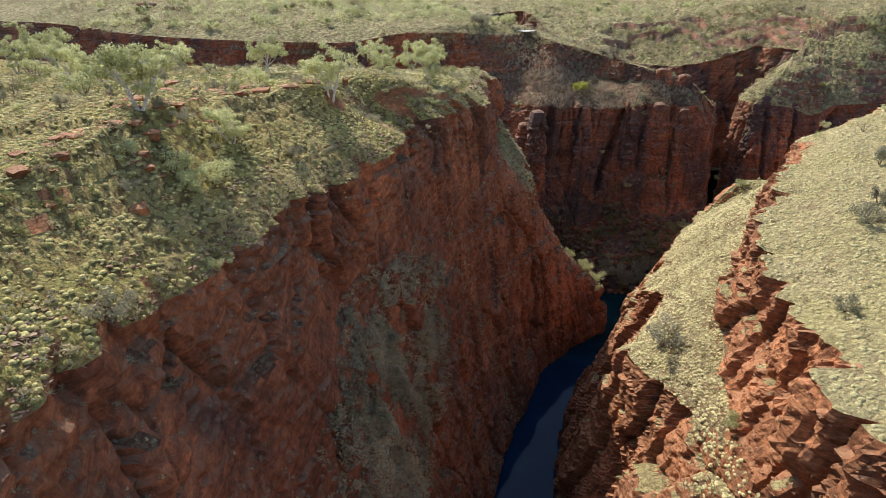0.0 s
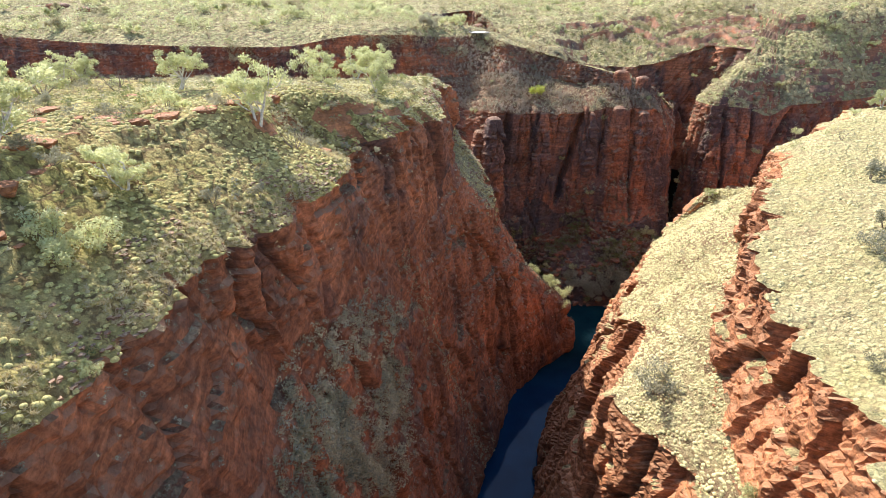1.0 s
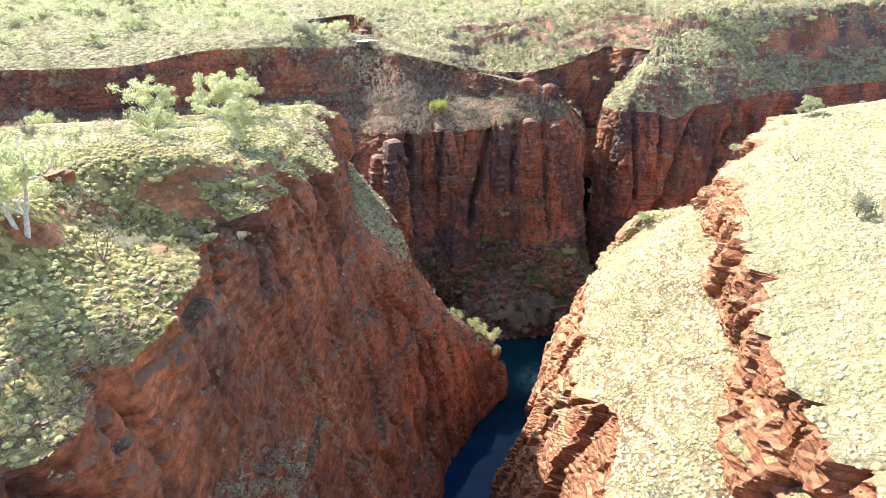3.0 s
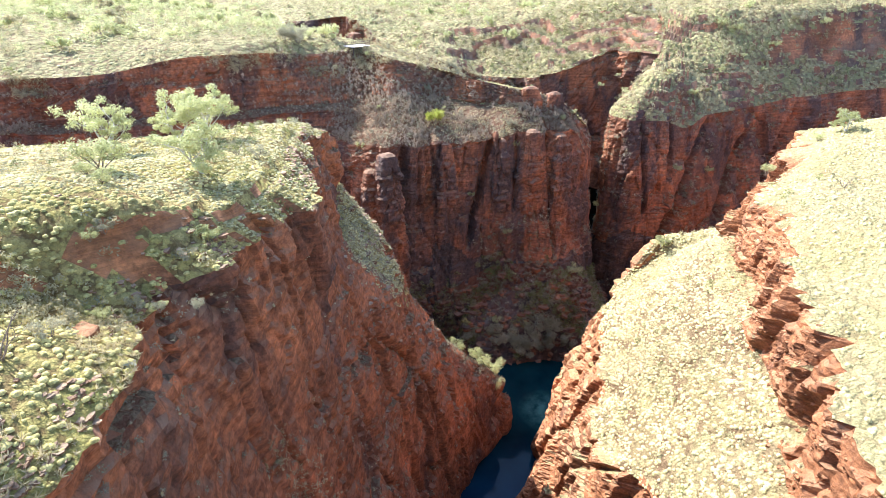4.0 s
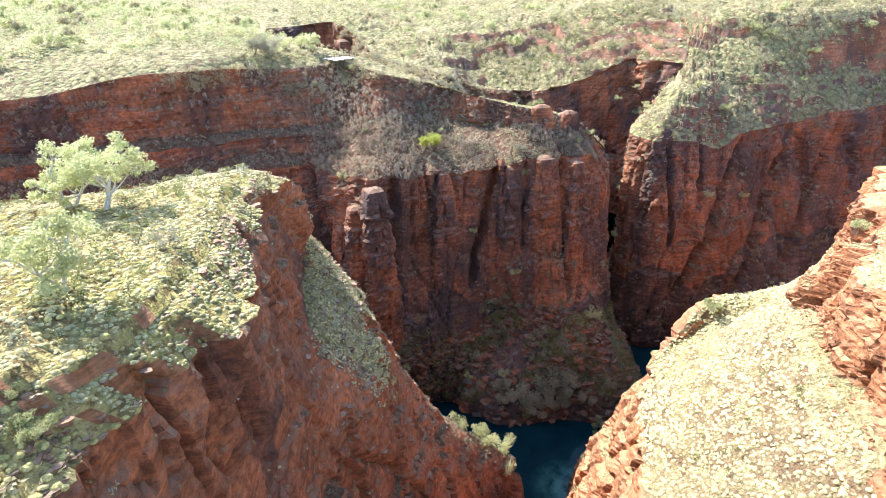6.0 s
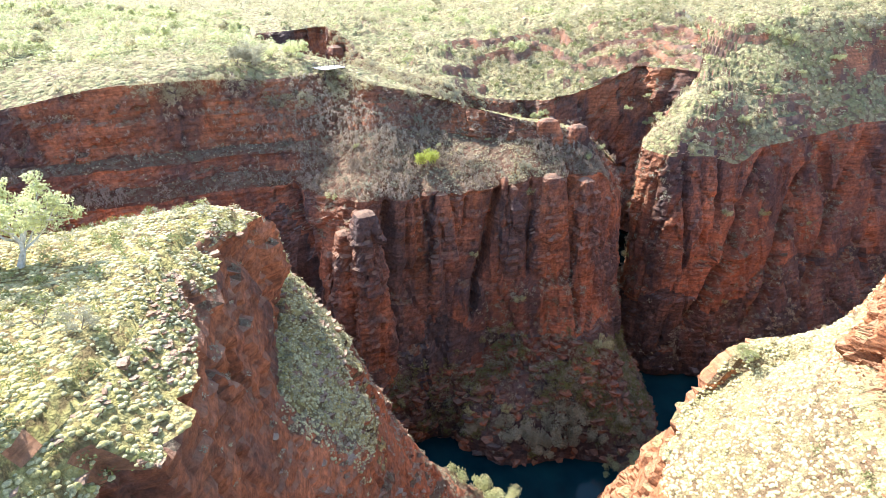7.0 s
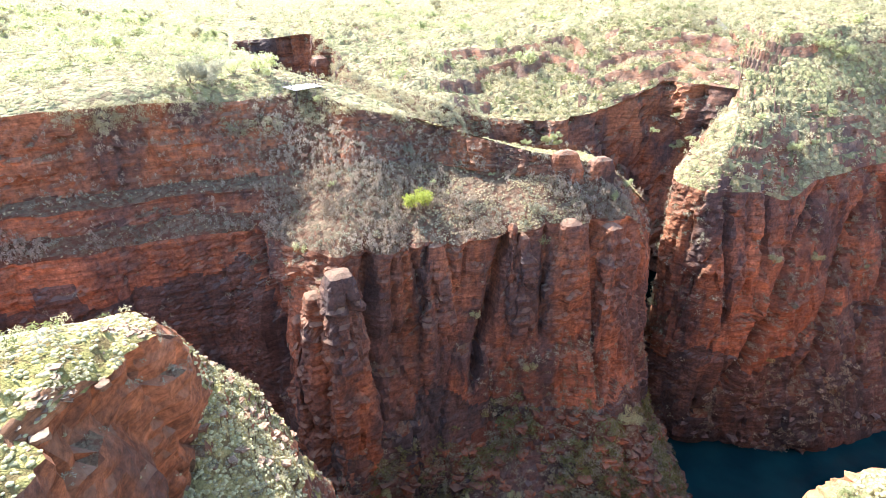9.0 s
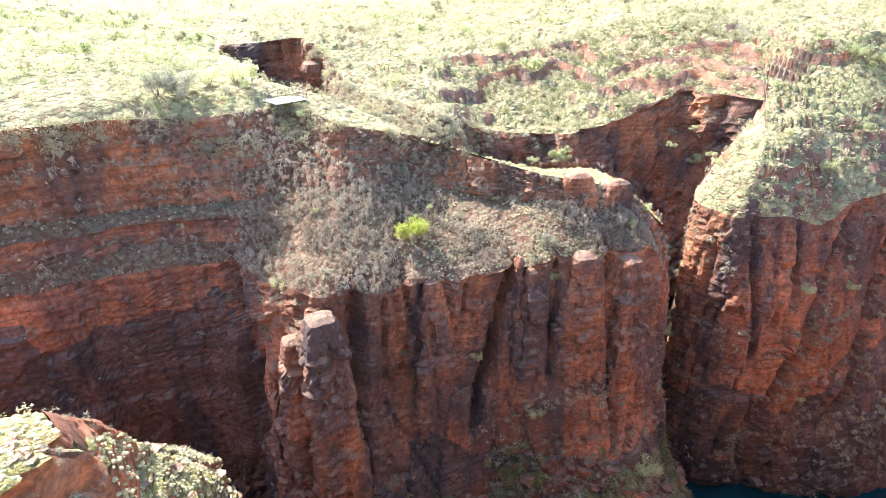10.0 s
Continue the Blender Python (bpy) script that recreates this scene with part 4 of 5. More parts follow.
clumps("dry_grass", p, 0.16, 0.42, HUMMOCK, STRAW, "bleached grass tufts among the rocks", "grass", 1.1)

p, _ = spread(right_top, 2500, patchy(-0.1, 0.5, 0.18, 131), right_near)
clumps("low_scrub", p, 0.2, 0.65, SCRUB_SHAPE, FAR_SCRUB, "grey-green low scrub among the golden spinifex", "shrub")
p, _ = spread(slope, 2200, patchy(-0.1, 0.5, 0.18, 133, 0.3), right_near)
clumps("low_scrub", p, 0.2, 0.6, SCRUB_SHAPE, FAR_SCRUB, "grey-green low scrub on the steep slope", "shrub")
p, _ = spread(hill, 4500, patchy(-0.6, 0.0), (0, 170, 260, 400))
clumps("spinifex", p, 0.2, 0.6, LOW_HUMMOCK, GOLD, "spinifex hummocks on the far hillside", "grass", 0.7)
p, _ = spread(north_top, 4500, patchy(-0.6, 0.0), (-150, 165, 60, 400))
clumps("spinifex", p, 0.2, 0.6, LOW_HUMMOCK, GOLD, "spinifex hummocks on the northern plateau", "grass", 0.7)
p, _ = spread(east_top, 5500, patchy(-0.6, 0.1, 0.12, 90, 0.35), (85, 150, 260, 330))
clumps("spinifex", p, 0.12, 0.36, LOW_HUMMOCK, GOLD, "spinifex hummocks on the eastern slope", "grass", 0.7)
p, _ = spread(east_top, 2600, patchy(-0.6, 0.3, 0.15, 99, 0.4), (85, 150, 200, 230))
clumps("low_scrub", p, 0.4, 1.0, SCRUB_SHAPE, FAR_SCRUB, "grey-green scrub on the eastern slope", "shrub", 1.2)
p, _ = spread(hill, 4500, patchy(-0.3, 0.4, 0.15, 98, 0.74), (20, 170, 220, 330))
clumps("low_scrub", p, 0.4, 1.0, SCRUB_SHAPE, FAR_SCRUB, "grey-green scrub on the far hillside", "shrub", 1.3)
p, _ = spread(north_top, 5000, patchy(-0.3, 0.4, 0.15, 96, 0.4), (-150, 172, 40, 330))
clumps("low_scrub", p, 0.4, 1.0, SCRUB_SHAPE, FAR_SCRUB, "grey-green scrub on the northern plateau", "shrub", 1.3)
p, _ = spread(crest_back, 1200, patchy(-0.6, 0.0))
clumps("spinifex", p, 0.3, 0.7, HUMMOCK, GOLD, "spinifex along the crest of the buttress", "grass", 0.7)


def bushy(low, seed, up=0.4):
    return lambda p, u: np.where(u > up, np.clip((fbm(p * (0.09, 0.09, 0.02), 3, seed) - low) / 0.3, 0.03, 1), 0)


def ledges(low=0.45, seed=101, share=0.15):
    return lambda p, u: np.clip((u - low) / 0.25, 0, 1) * np.clip((fbm(p * 0.15, 3, seed) + 0.45) / 0.4, share, 1) * (p[:, 2] > 1.0)


def thickets(low, seed):
    return lambda p, u: np.clip((u - low) / 0.25, 0, 1) * np.clip((fbm(p * 0.13, 4, seed) + 0.12) / 0.22, 0.05, 1) * np.clip((fbm(p * 0.7, 2, seed + 1) + 0.3) / 0.3, 0.1, 1)


shelf = north[north_rows[1]:north_rows[4] + 1]
p, _ = spread(shelf, 15000, thickets(0.3, 101), (-90, 120, 95, 185))
clumps("ledge_scrub", p, 0.16, 0.62, SCRUB_SHAPE, DRY_SCRUB, "grey dry scrub growing on the long shelf", "shrub", 1.7)
p, _ = spread(shelf, 5200, lambda p, u: np.clip((fbm(p * 0.2, 3, 187) + 0.2) / 0.3, 0, 1) * (u > 0.45) * np.clip((p[:, 0] + 6 * fbm(p * 0.1, 2, 188) - 38) / 12, 0, 1), (34, 145, 72, 172))
clumps("spinifex", p, 0.12, 0.4, HUMMOCK, STRAW, "sunlit pale spinifex on the slope below the crest", "grass", 0.9)
p, _ = spread(shelf, 1500, ledges(0.4, 103), (-90, 120, 95, 185))
clumps("dry_grass", p, 0.14, 0.34, HUMMOCK, STRAW, "pale grass tufts on the long shelf", "grass", 1.3)
p, _ = spread(north, 12000, ledges(0.45, 104), (-90, 120, 95, 185))
clumps("ledge_scrub", p, 0.25, 0.75, SCRUB_SHAPE, SCRUB, "grey scrub on cliff ledges and fallen rock", "shrub")
p, _ = spread(east, 5000, ledges(0.42, 101, 0.03), (80, 120, 200, 185))
clumps("ledge_scrub", p, 0.3, 0.95, SCRUB_SHAPE, SCRUB, "grey scrub on the ledges over the far pool", "shrub")
p, _ = spread(cleft, 3000, ledges(0.4), None)
clumps("ledge_scrub", p, 0.4, 1.0, SCRUB_SHAPE, SCRUB, "grey scrub in the narrow side gorge", "shrub")
p, _ = spread(hill, 2200, bushy(-0.5, 153, 0.66), (66, 176, 140, 216))
clumps("low_shrubs", p[::6], 0.5, 1.2, SHRUB_SHAPE, DARK_LEAF, "olive shrubs on the broken ledges of the hill", "shrub", 1.1)
clumps("low_shrubs", p[1::2], 0.5, 1.3, SHRUB_SHAPE, FAR_SCRUB, "silvery shrubs on the broken ledges of the hill", "shrub", 1.1)
p, _ = spread(north_top, 1000, bushy(-0.5, 159, 0.1), (-120, 186, 12, 330))
clumps("low_shrubs", p, 1.2, 2.6, FULL_SHRUB, GUM_LEAF, "broad pale green wattle shrubs over the northern plain", "shrub", 0.75)
p, _ = spread(east_top, 700, bushy(-0.5, 191, 0.3), (88, 155, 200, 230))
clumps("low_shrubs", p, 0.5, 1.2, FULL_SHRUB, FAR_SCRUB, "pale rounded shrubs crowding the eastern slope", "shrub", 0.85)
p, _ = spread(hill, 420, bushy(-0.5, 160, 0.1), (30, 215, 240, 380))
clumps("low_shrubs", p, 1.0, 2.4, FULL_SHRUB, GUM_LEAF, "broad pale green wattle shrubs beyond the hill", "shrub", 0.75)
p, _ = spread(north_top, 900, bushy(-0.35, 157, 0.1), (-140, 178, 20, 330))
clumps("low_shrubs", p, 0.7, 1.9, SHRUB_SHAPE, GUM_LEAF, "pale green wattle shrubs scattered over the northern plain", "shrub", 0.9)
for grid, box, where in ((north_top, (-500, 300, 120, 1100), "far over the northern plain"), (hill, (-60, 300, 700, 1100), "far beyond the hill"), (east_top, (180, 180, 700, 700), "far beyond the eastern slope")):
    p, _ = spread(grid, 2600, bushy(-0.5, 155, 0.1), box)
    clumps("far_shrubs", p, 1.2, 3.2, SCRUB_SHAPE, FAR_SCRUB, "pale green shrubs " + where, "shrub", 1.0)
p, _ = spread(cleft, 3000, lambda p, u: np.clip((u - 0.15) / 0.2, 0, 1), (24, 172, 62, 236))
clumps("low_shrubs", p, 0.4, 1.1, SHRUB_SHAPE, FAR_SCRUB, "silvery scrub on the broken slope behind the buttress", "shrub", 1.0)


def wall_scrub(p, u):
    slope = np.clip((u - 0.22) / 0.3, 0, 1) * np.clip((fbm(p * (0.10, 0.10, 0.05), 3, 105) + 0.05) / 0.25, 0, 1)
    bench = np.clip((u - 0.5) / 0.2, 0, 1)
    swath = np.clip(1.6 - np.hypot((p[:, 1] - 58) / 9, (p[:, 2] - 27) / 9), 0, 1) * np.clip((fbm(p * 0.2, 3, 107) + 0.35) / 0.3, 0, 1)
    bench = bench + 0.8 * swath * (u > 0.15)
    return np.clip(slope * ((p[:, 2] < 47) & (p[:, 2] > 4)) + bench, 0, 1)


p, _ = spread(west, 30000, wall_scrub, (-25, 15, 45, 140))
clumps("ledge_scrub", p, 0.14, 0.42, SCRUB_SHAPE, SCRUB, "grey-green scrub clinging to the shaded wall", "shrub")
steep_side = west[west_rows[2] - 8:]
swath = lambda p, u: np.clip(1.5 - np.hypot((p[:, 1] - 51) / 14, (p[:, 2] - 38 - 0.1 * (p[:, 1] - 51)) / 9), 0, 1) * np.clip((fbm(p * 0.25, 3, 107) + 0.35) / 0.3, 0, 1)
p, _ = spread(west[west_rows[1]:], 60000, swath, (-25, 22, 15, 82))
clumps("wall_scrub", p[::2], 0.35, 1.05, SHRUB_SHAPE, FAR_SCRUB, "pale scrub spilling down the shaded wall", "shrub", 1.1)
clumps("wall_scrub", p[1::3], 0.35, 1.0, SHRUB_SHAPE, SCRUB, "dull grey-green scrub spilling down the shaded wall", "shrub", 1.0)
strip = lambda p, u: np.clip(1.3 - np.abs(p[:, 1] - 78 + 0.12 * (p[:, 2] - 40)) / 2.2, 0, 1) * (p[:, 2] < 50)
p, _ = spread(steep_side, 5000, strip, (-25, 66, 25, 92))
clumps("wall_scrub", p, 0.2, 0.5, SCRUB_SHAPE, FAR_SCRUB, "pale scrub down a joint of the wall", "shrub", 1.2)
p, _ = spread(west, 3000, lambda p, u: np.clip((u - 0.45) / 0.2, 0, 1), (-25, 15, 45, 140))
clumps("dry_grass", p, 0.12, 0.32, HUMMOCK, STRAW, "pale grass tufts on the bench and ledges", "grass", 1.2)


p, _ = spread(west[8:west_rows[2] + 8], 4200, lambda p, u: np.clip((u - 0.25) / 0.2, 0, 1) * (p[:, 2] > 36) * ((p[:, 2] < 51) | (p[:, 1] > 120.5)), (11, 104, 24, 138))
clumps("low_shrubs", p[::7], 0.2, 0.6, SHRUB_SHAPE, FAR_SCRUB, "pale scrub on the bench below the point", "shrub", 0.8)
clumps("spinifex", p, 0.07, 0.2, LOW_HUMMOCK, GOLD, "pale spinifex hummocks on the bench below the point", "grass", 0.8)
gully = lambda p, u: np.clip(1.5 - np.hypot((p[:, 0] + 11) / 4.5, (p[:, 1] - 75) / 1.8), 0, 1)
p, _ = spread(west_top, 6000, gully, (-30, 60, 0, 90))
clumps("low_scrub", p, 0.2, 0.6, SCRUB_SHAPE, FAR_SCRUB, "grey-green scrub filling the gully at the rim", "shrub")


for grid, count, box, where in ((west_top, 3000, west_near, "on the western plateau"), (right_top, 420, right_near, "on the sunlit plateau"), (slope, 160, right_near, "on the steep slope")):
    p, _ = spread(grid, count, bushy(0.0, 141), box)
    clumps("low_shrubs", p, 0.3, 0.85, SHRUB_SHAPE, DARK_LEAF, "olive-green low shrubs " + where, "shrub", 0.9)
    p, _ = spread(grid, count // 2, bushy(-0.1, 143), box)
    clumps("low_shrubs", p, 0.3, 0.9, SHRUB_SHAPE, FAR_SCRUB, "silvery low shrubs " + where, "shrub", 0.9)
for grid, count, box, where in ((hill, 2600, (20, 170, 240, 330), "on the far hillside"), (east_top, 2200, (85, 150, 240, 260), "on the eastern slope"), (north_top, 2600, (-150, 172, 40, 330), "on the northern plateau")):
    p, _ = spread(grid, count // 6, bushy(-0.2, 145, 0.7), box)
    clumps("low_shrubs", p, 0.5, 1.5, SHRUB_SHAPE, DARK_LEAF, "olive-green shrubs " + where, "shrub", 1.0)
    p, _ = spread(grid, count, bushy(-0.1, 147, 0.7), box)
    clumps("low_shrubs", p, 0.5, 1.4, SHRUB_SHAPE, FAR_SCRUB, "silvery shrubs " + where, "shrub", 1.0)
p, _ = spread(north[:north_rows[1] + 1], 6000, ledges(0.35, 149), (-90, 150, 82, 200))
clumps("ledge_scrub", p, 0.25, 0.7, SCRUB_SHAPE, DRY_SCRUB, "dry scrub on the slope below the northern rim", "shrub", 1.4)

diagonal = lambda p, u: np.clip(1.4 - np.minimum(np.abs(p[:, 2] - 44 - 1.6 * (p[:, 0] - 112)) / 4, np.abs(p[:, 2] - 40 - 1.5 * (p[:, 0] - 127)) / 6), 0, 1) * np.clip((fbm(p * 0.2, 3, 183) + 0.2) / 0.3, 0, 1)
p, _ = spread(east, 3000, diagonal, (88, 130, 150, 165))
clumps("cliff_scrub", p, 0.35, 1.1, SHRUB_SHAPE, SCRUB, "grey-green scrub in the slanting gullies of the eastern cliff", "shrub", 1.0)
for grid, box, where, low in ((east, (80, 120, 200, 185), "in bands across the eastern cliff", 0.22), (north[north_rows[5]:], (-20, 120, 95, 170), "on the lower northern cliff", 0.16)):
    bands = lambda p, u: np.clip((fbm(p * (0.07, 0.07, 0.16), 3, 161) - low) / 0.12, 0, 1) * (p[:, 2] > 2) * np.clip(u * 4, 0, 1)
    p, _ = spread(grid, 5000, bands, box)
    clumps("cliff_scrub", p, 0.3, 1.0, SHRUB_SHAPE, SCRUB, "dull grey-green scrub " + where, "shrub", 1.0)
p, _ = spread(north[north_rows[6] - 6:], 7000, lambda p, u: np.clip((fbm(p * 0.16, 3, 151) + 0.05) / 0.2, 0, 1) * np.clip((p[:, 2] - 0.5) / 2, 0, 1) * (u > 0.2), (26, 120, 82, 160))
clumps("shore_scrub", p[::2], 0.3, 1.2, SHRUB_SHAPE, SCRUB, "dull grey-green scrub over the shaded shore", "shrub", 1.0)
clumps("shore_scrub", p[1::2], 0.3, 1.4, SHRUB_SHAPE, DARK_LEAF, "dark olive scrub over the shaded shore", "shrub", 1.0)

crown_rows = north[:north_rows[1] // 2 + 2]
p, _ = spread(crown_rows, 4200, lambda p, u: np.clip((fbm(p * 0.12, 3, 121) - 0.05) / 0.2 + 0.7 * (p[:, 0] > 12), 0, 1) * np.clip((p[:, 2] - 58) / 4, 0, 1), (-90, 150, 48, 200))
clumps("rim_scrub", p, 0.3, 1.0, SHRUB_SHAPE, FAR_SCRUB, "green scrub hanging over the northern rim", "shrub", 1.1)


# ---- loose slabs and boulders ----
def boulder_mesh(seed, flat):
    """An angular block of bedded rock."""
    rng = np.random.default_rng(seed)
    bm = bmesh.new()
    bmesh.ops.create_icosphere(bm, subdivisions=2, radius=1.0)
    for v in bm.verts:
        p = np.array(v.co)[None]
        b, _ = blocks(p * 1.3 + seed * 7.1, seed)
        v.co *= 1 + 0.28 * b[0]
        v.co = Vector((max(-0.85, min(0.85, v.co.x)), max(-0.8, min(0.8, v.co.y)), max(-0.7, min(0.74, v.co.z)) * flat)) + Vector(rng.normal(size=3) * 0.06)
    me = bpy.data.meshes.new("boulder")
    bm.to_mesh(me)
    bm.free()
    return me


def slab_shape():
    rng = np.random.default_rng(9)
    v, f = [], []
    for z, r in ((-0.3, 0.95), (0.22, 1.0), (0.3, 0.82)):
        for k in range(6):
            a = k * math.tau / 6
            v.append((r * math.cos(a), 0.75 * r * math.sin(a), z))
    for a in (0, 6):
        for k in range(6):
            f += [(a + k, a + (k + 1) % 6, a + 6 + k), (a + (k + 1) % 6, a + 6 + (k + 1) % 6, a + 6 + k)]
    for k in range(1, 5):
        f.append((12, 12 + k, 13 + k))
    return np.array(v), np.array(f)


SLAB = slab_shape()
rim_zone = west_top[:8, :]
p, _ = spread(rim_zone, 2600, patchy(-0.1, 0.3, 0.3, 111, 0.3), west_near)
clumps("rim_slabs", p, 0.10, 0.32, SLAB, ROCK_PALE, "pale broken slabs along the sunlit rim", "rock", 0.7, 0.16)
p, _ = spread(west_top, 1300, patchy(0.15, 0.5, 0.12, 113, 0.3), west_near)
clumps("loose_slabs", p, 0.07, 0.24, SLAB, ROCK_PALE, "scattered pale ironstone slabs on the plateau", "rock", 0.7, 0.16)
p, _ = spread(right[:right_rows[1] + 4], 4500, patchy(-0.5, 0.0, 0.3, 115, 0.1), right_near)
clumps("loose_slabs", p, 0.06, 0.24, SLAB, ROCK_BRIGHT, "rust-red rubble on the broken outcrop", "rock", 0.9, 0.2)
p, _ = spread(west[west_rows[1]:west_rows[3]], 900, lambda p, u: np.clip((u - 0.4) / 0.2, 0, 1), (5, 95, 45, 140))
clumps("loose_slabs", p, 0.15, 0.55, SLAB, ROCK_PALE, "pale blocks on the bench below the point", "rock", 0.8, 0.16)
p, _ = spread(north[north_rows[6]:], 900, lambda p, u: 0.6 * (p[:, 2] > -0.5), (20, 120, 90, 150))
clumps("fallen_rocks", p, 0.3, 1.3, SLAB, ROCK_SHADE, "fallen dark boulders along the shaded shore", "rock", 1.0, 0.16)
p, _ = spread(north[:north_rows[1] + 1], 1200, patchy(-0.1, 0.3, 0.2, 117, 0.3), (-60, 150, 82, 185))
clumps("rim_slabs", p, 0.15, 0.55, SLAB, ROCK_PALE, "pale slabs along the northern rim and crest", "rock", 0.7, 0.16)
p, _ = spread(east_top[:14], 700, patchy(-0.1, 0.3, 0.2, 119, 0.3), (82, 150, 180, 180))
clumps("rim_slabs", p, 0.15, 0.55, SLAB, ROCK_PALE, "pale slabs along the eastern rim", "rock", 0.7, 0.16)

# ---- trees and shrubs ----
def tube(bm, points, radii, sides=6):
    rings = []
    for i, (p, r) in enumerate(zip(points, radii)):
        along = (Vector(points[min(i + 1, len(points) - 1)]) - Vector(points[max(i - 1, 0)])).normalized()
        x = along.orthogonal().normalized()
        y = along.cross(x)
        rings.append([bm.verts.new(Vector(p) + r * (math.cos(a) * x + math.sin(a) * y)) for a in (k * math.tau / sides for k in range(sides))])
    for a, b in zip(rings, rings[1:]):
        for k in range(sides):
            bm.faces.new((a[k], a[(k + 1) % sides], b[(k + 1) % sides], b[k]))
    bm.faces.new(rings[-1])


def part(name, bm, mat, parent, label="", smooth=True):
    me = bpy.data.meshes.new(name)
    bm.normal_update()
    bm.to_mesh(me)
    bm.free()
    me.materials.append(mat)
    for f in me.polygons:
        f.use_smooth = smooth
    ob = new(name, me)
    ob.parent = parent
    return tagged(ob, label)


def limb_points(rng, start, way, length, steps=4, wander=0.25, rise=0.15):
    pts, p, d = [Vector(start)], Vector(start), Vector(way).normalized()
    for _ in range(steps):
        d = (d + Vector(rng.normal(size=3)) * wander + Vector((0, 0, rise))).normalized()
        p = p + d * length / steps
        pts.append(p.copy())
    return pts


def foliage(rng, centres, radius, leaves, size, droop=0.3):
    v, f = [], []
    for c in centres:
        n = int(leaves)
        d = rng.normal(size=(n, 3))
        d /= np.linalg.norm(d, axis=1)[:, None]
        r = radius * rng.uniform(0.75, 1.25) * rng.random((n, 1)) ** 0.45
        at = np.array(c) + d * r * (1.0, 1.0, 0.72)
        a = rng.normal(size=(n, 3)) + (0, 0, -droop)
        a = a / np.linalg.norm(a, axis=1)[:, None] * size * rng.uniform(0.6, 1.3, (n, 1))
        b = np.cross(a, rng.normal(size=(n, 3)))
        b = b / np.linalg.norm(b, axis=1)[:, None] * size * 0.38
        base = len(v) * 0 + sum(len(x) for x in v)
        v.append(np.stack([at - a, at + b, at + a, at - b], 1).reshape(-1, 3))
        f.append(base + np.arange(n * 4).reshape(-1, 4))
    return np.concatenate(v), np.concatenate(f)


def gum_tree(seed, height, label, leaf=None, spread_out=1.0, dense=70):
    """A snappy gum: pale forked stems under a broken crown of leaf clumps."""
    rng = np.random.default_rng(seed)
    tree = tagged(new("tree"), label, "tree", "gum trees of the plateau")
    bm = bmesh.new()
    tips = []
    stems = 2
    for s in range(stems):
        a = rng.random() * math.tau
        lean = Vector((math.cos(a) * 0.45, math.sin(a) * 0.45, 1))
        pts = limb_points(rng, (0.08 * s, 0, -0.3), lean, height * 0.55, 5, 0.16, 0.12)
        tube(bm, pts, [height * r for r in (0.026, 0.022, 0.019, 0.016, 0.012, 0.009)], 7)
        for k in range(6):
            start = pts[2 + k % 4]
            b = (k + rng.random()) * math.tau / 6 * 1.7
            way = Vector((math.cos(b), math.sin(b), 0.35 + 0.1 * (k % 4)))
            limb = limb_points(rng, start, way, height * rng.uniform(0.30, 0.52) * spread_out, 4, 0.24, 0.16)
            tube(bm, limb, [height * r for r in (0.012, 0.010, 0.007, 0.005, 0.003)], 5)
            tips.append(limb[-1])
            for j in (2, 3):
                c = rng.random() * math.tau
                twig = limb_points(rng, limb[j], (math.cos(c), math.sin(c), 0.5), height * rng.uniform(0.10, 0.2), 3, 0.25, 0.1)
                tube(bm, twig, [height * r for r in (0.006, 0.005, 0.004, 0.002)], 4)
                tips.append(twig[-1])
        tips.append(pts[-1] + Vector((0, 0, height * 0.12)))
    part("trunk", bm, BARK, tree, "pale grey-white bark")
    tips = [Vector(t) + Vector(rng.normal(size=3)) * height * 0.04 for t in tips]
    v, f = foliage(rng, tips, height * 0.10, dense * 1.7, height * 0.023)
    mesh_object("crown", v, f, leaf or GUM_LEAF, tree)
    return tree


def bush(seed, height, label, leaf, category="shrub", dense=60, group="shrubs of the gorge"):
    rng = np.random.default_rng(seed)
    thing = tagged(new("shrub"), label, category, group)
    tips = []
    for s in range(5):
        a = (s + rng.random()) * math.tau / 5
        pts = limb_points(rng, (0, 0, -0.2), (math.cos(a) * 0.8, math.sin(a) * 0.8, 1), height * rng.uniform(0.55, 0.85), 4, 0.2, 0.1)
        tips += [pts[-1], pts[-2]]
        if dense > 30 or s == 0:
            bm = bmesh.new()
            tube(bm, pts, [height * r for r in (0.02, 0.016, 0.012, 0.008, 0.005)], 5)
            part("stem", bm, TWIG, thing)
    v, f = foliage(rng, tips, height * 0.22, dense * 1.8, height * (0.042 if dense > 30 else 0.11))
    mesh_object("crown", v, f, leaf, thing)
    return thing


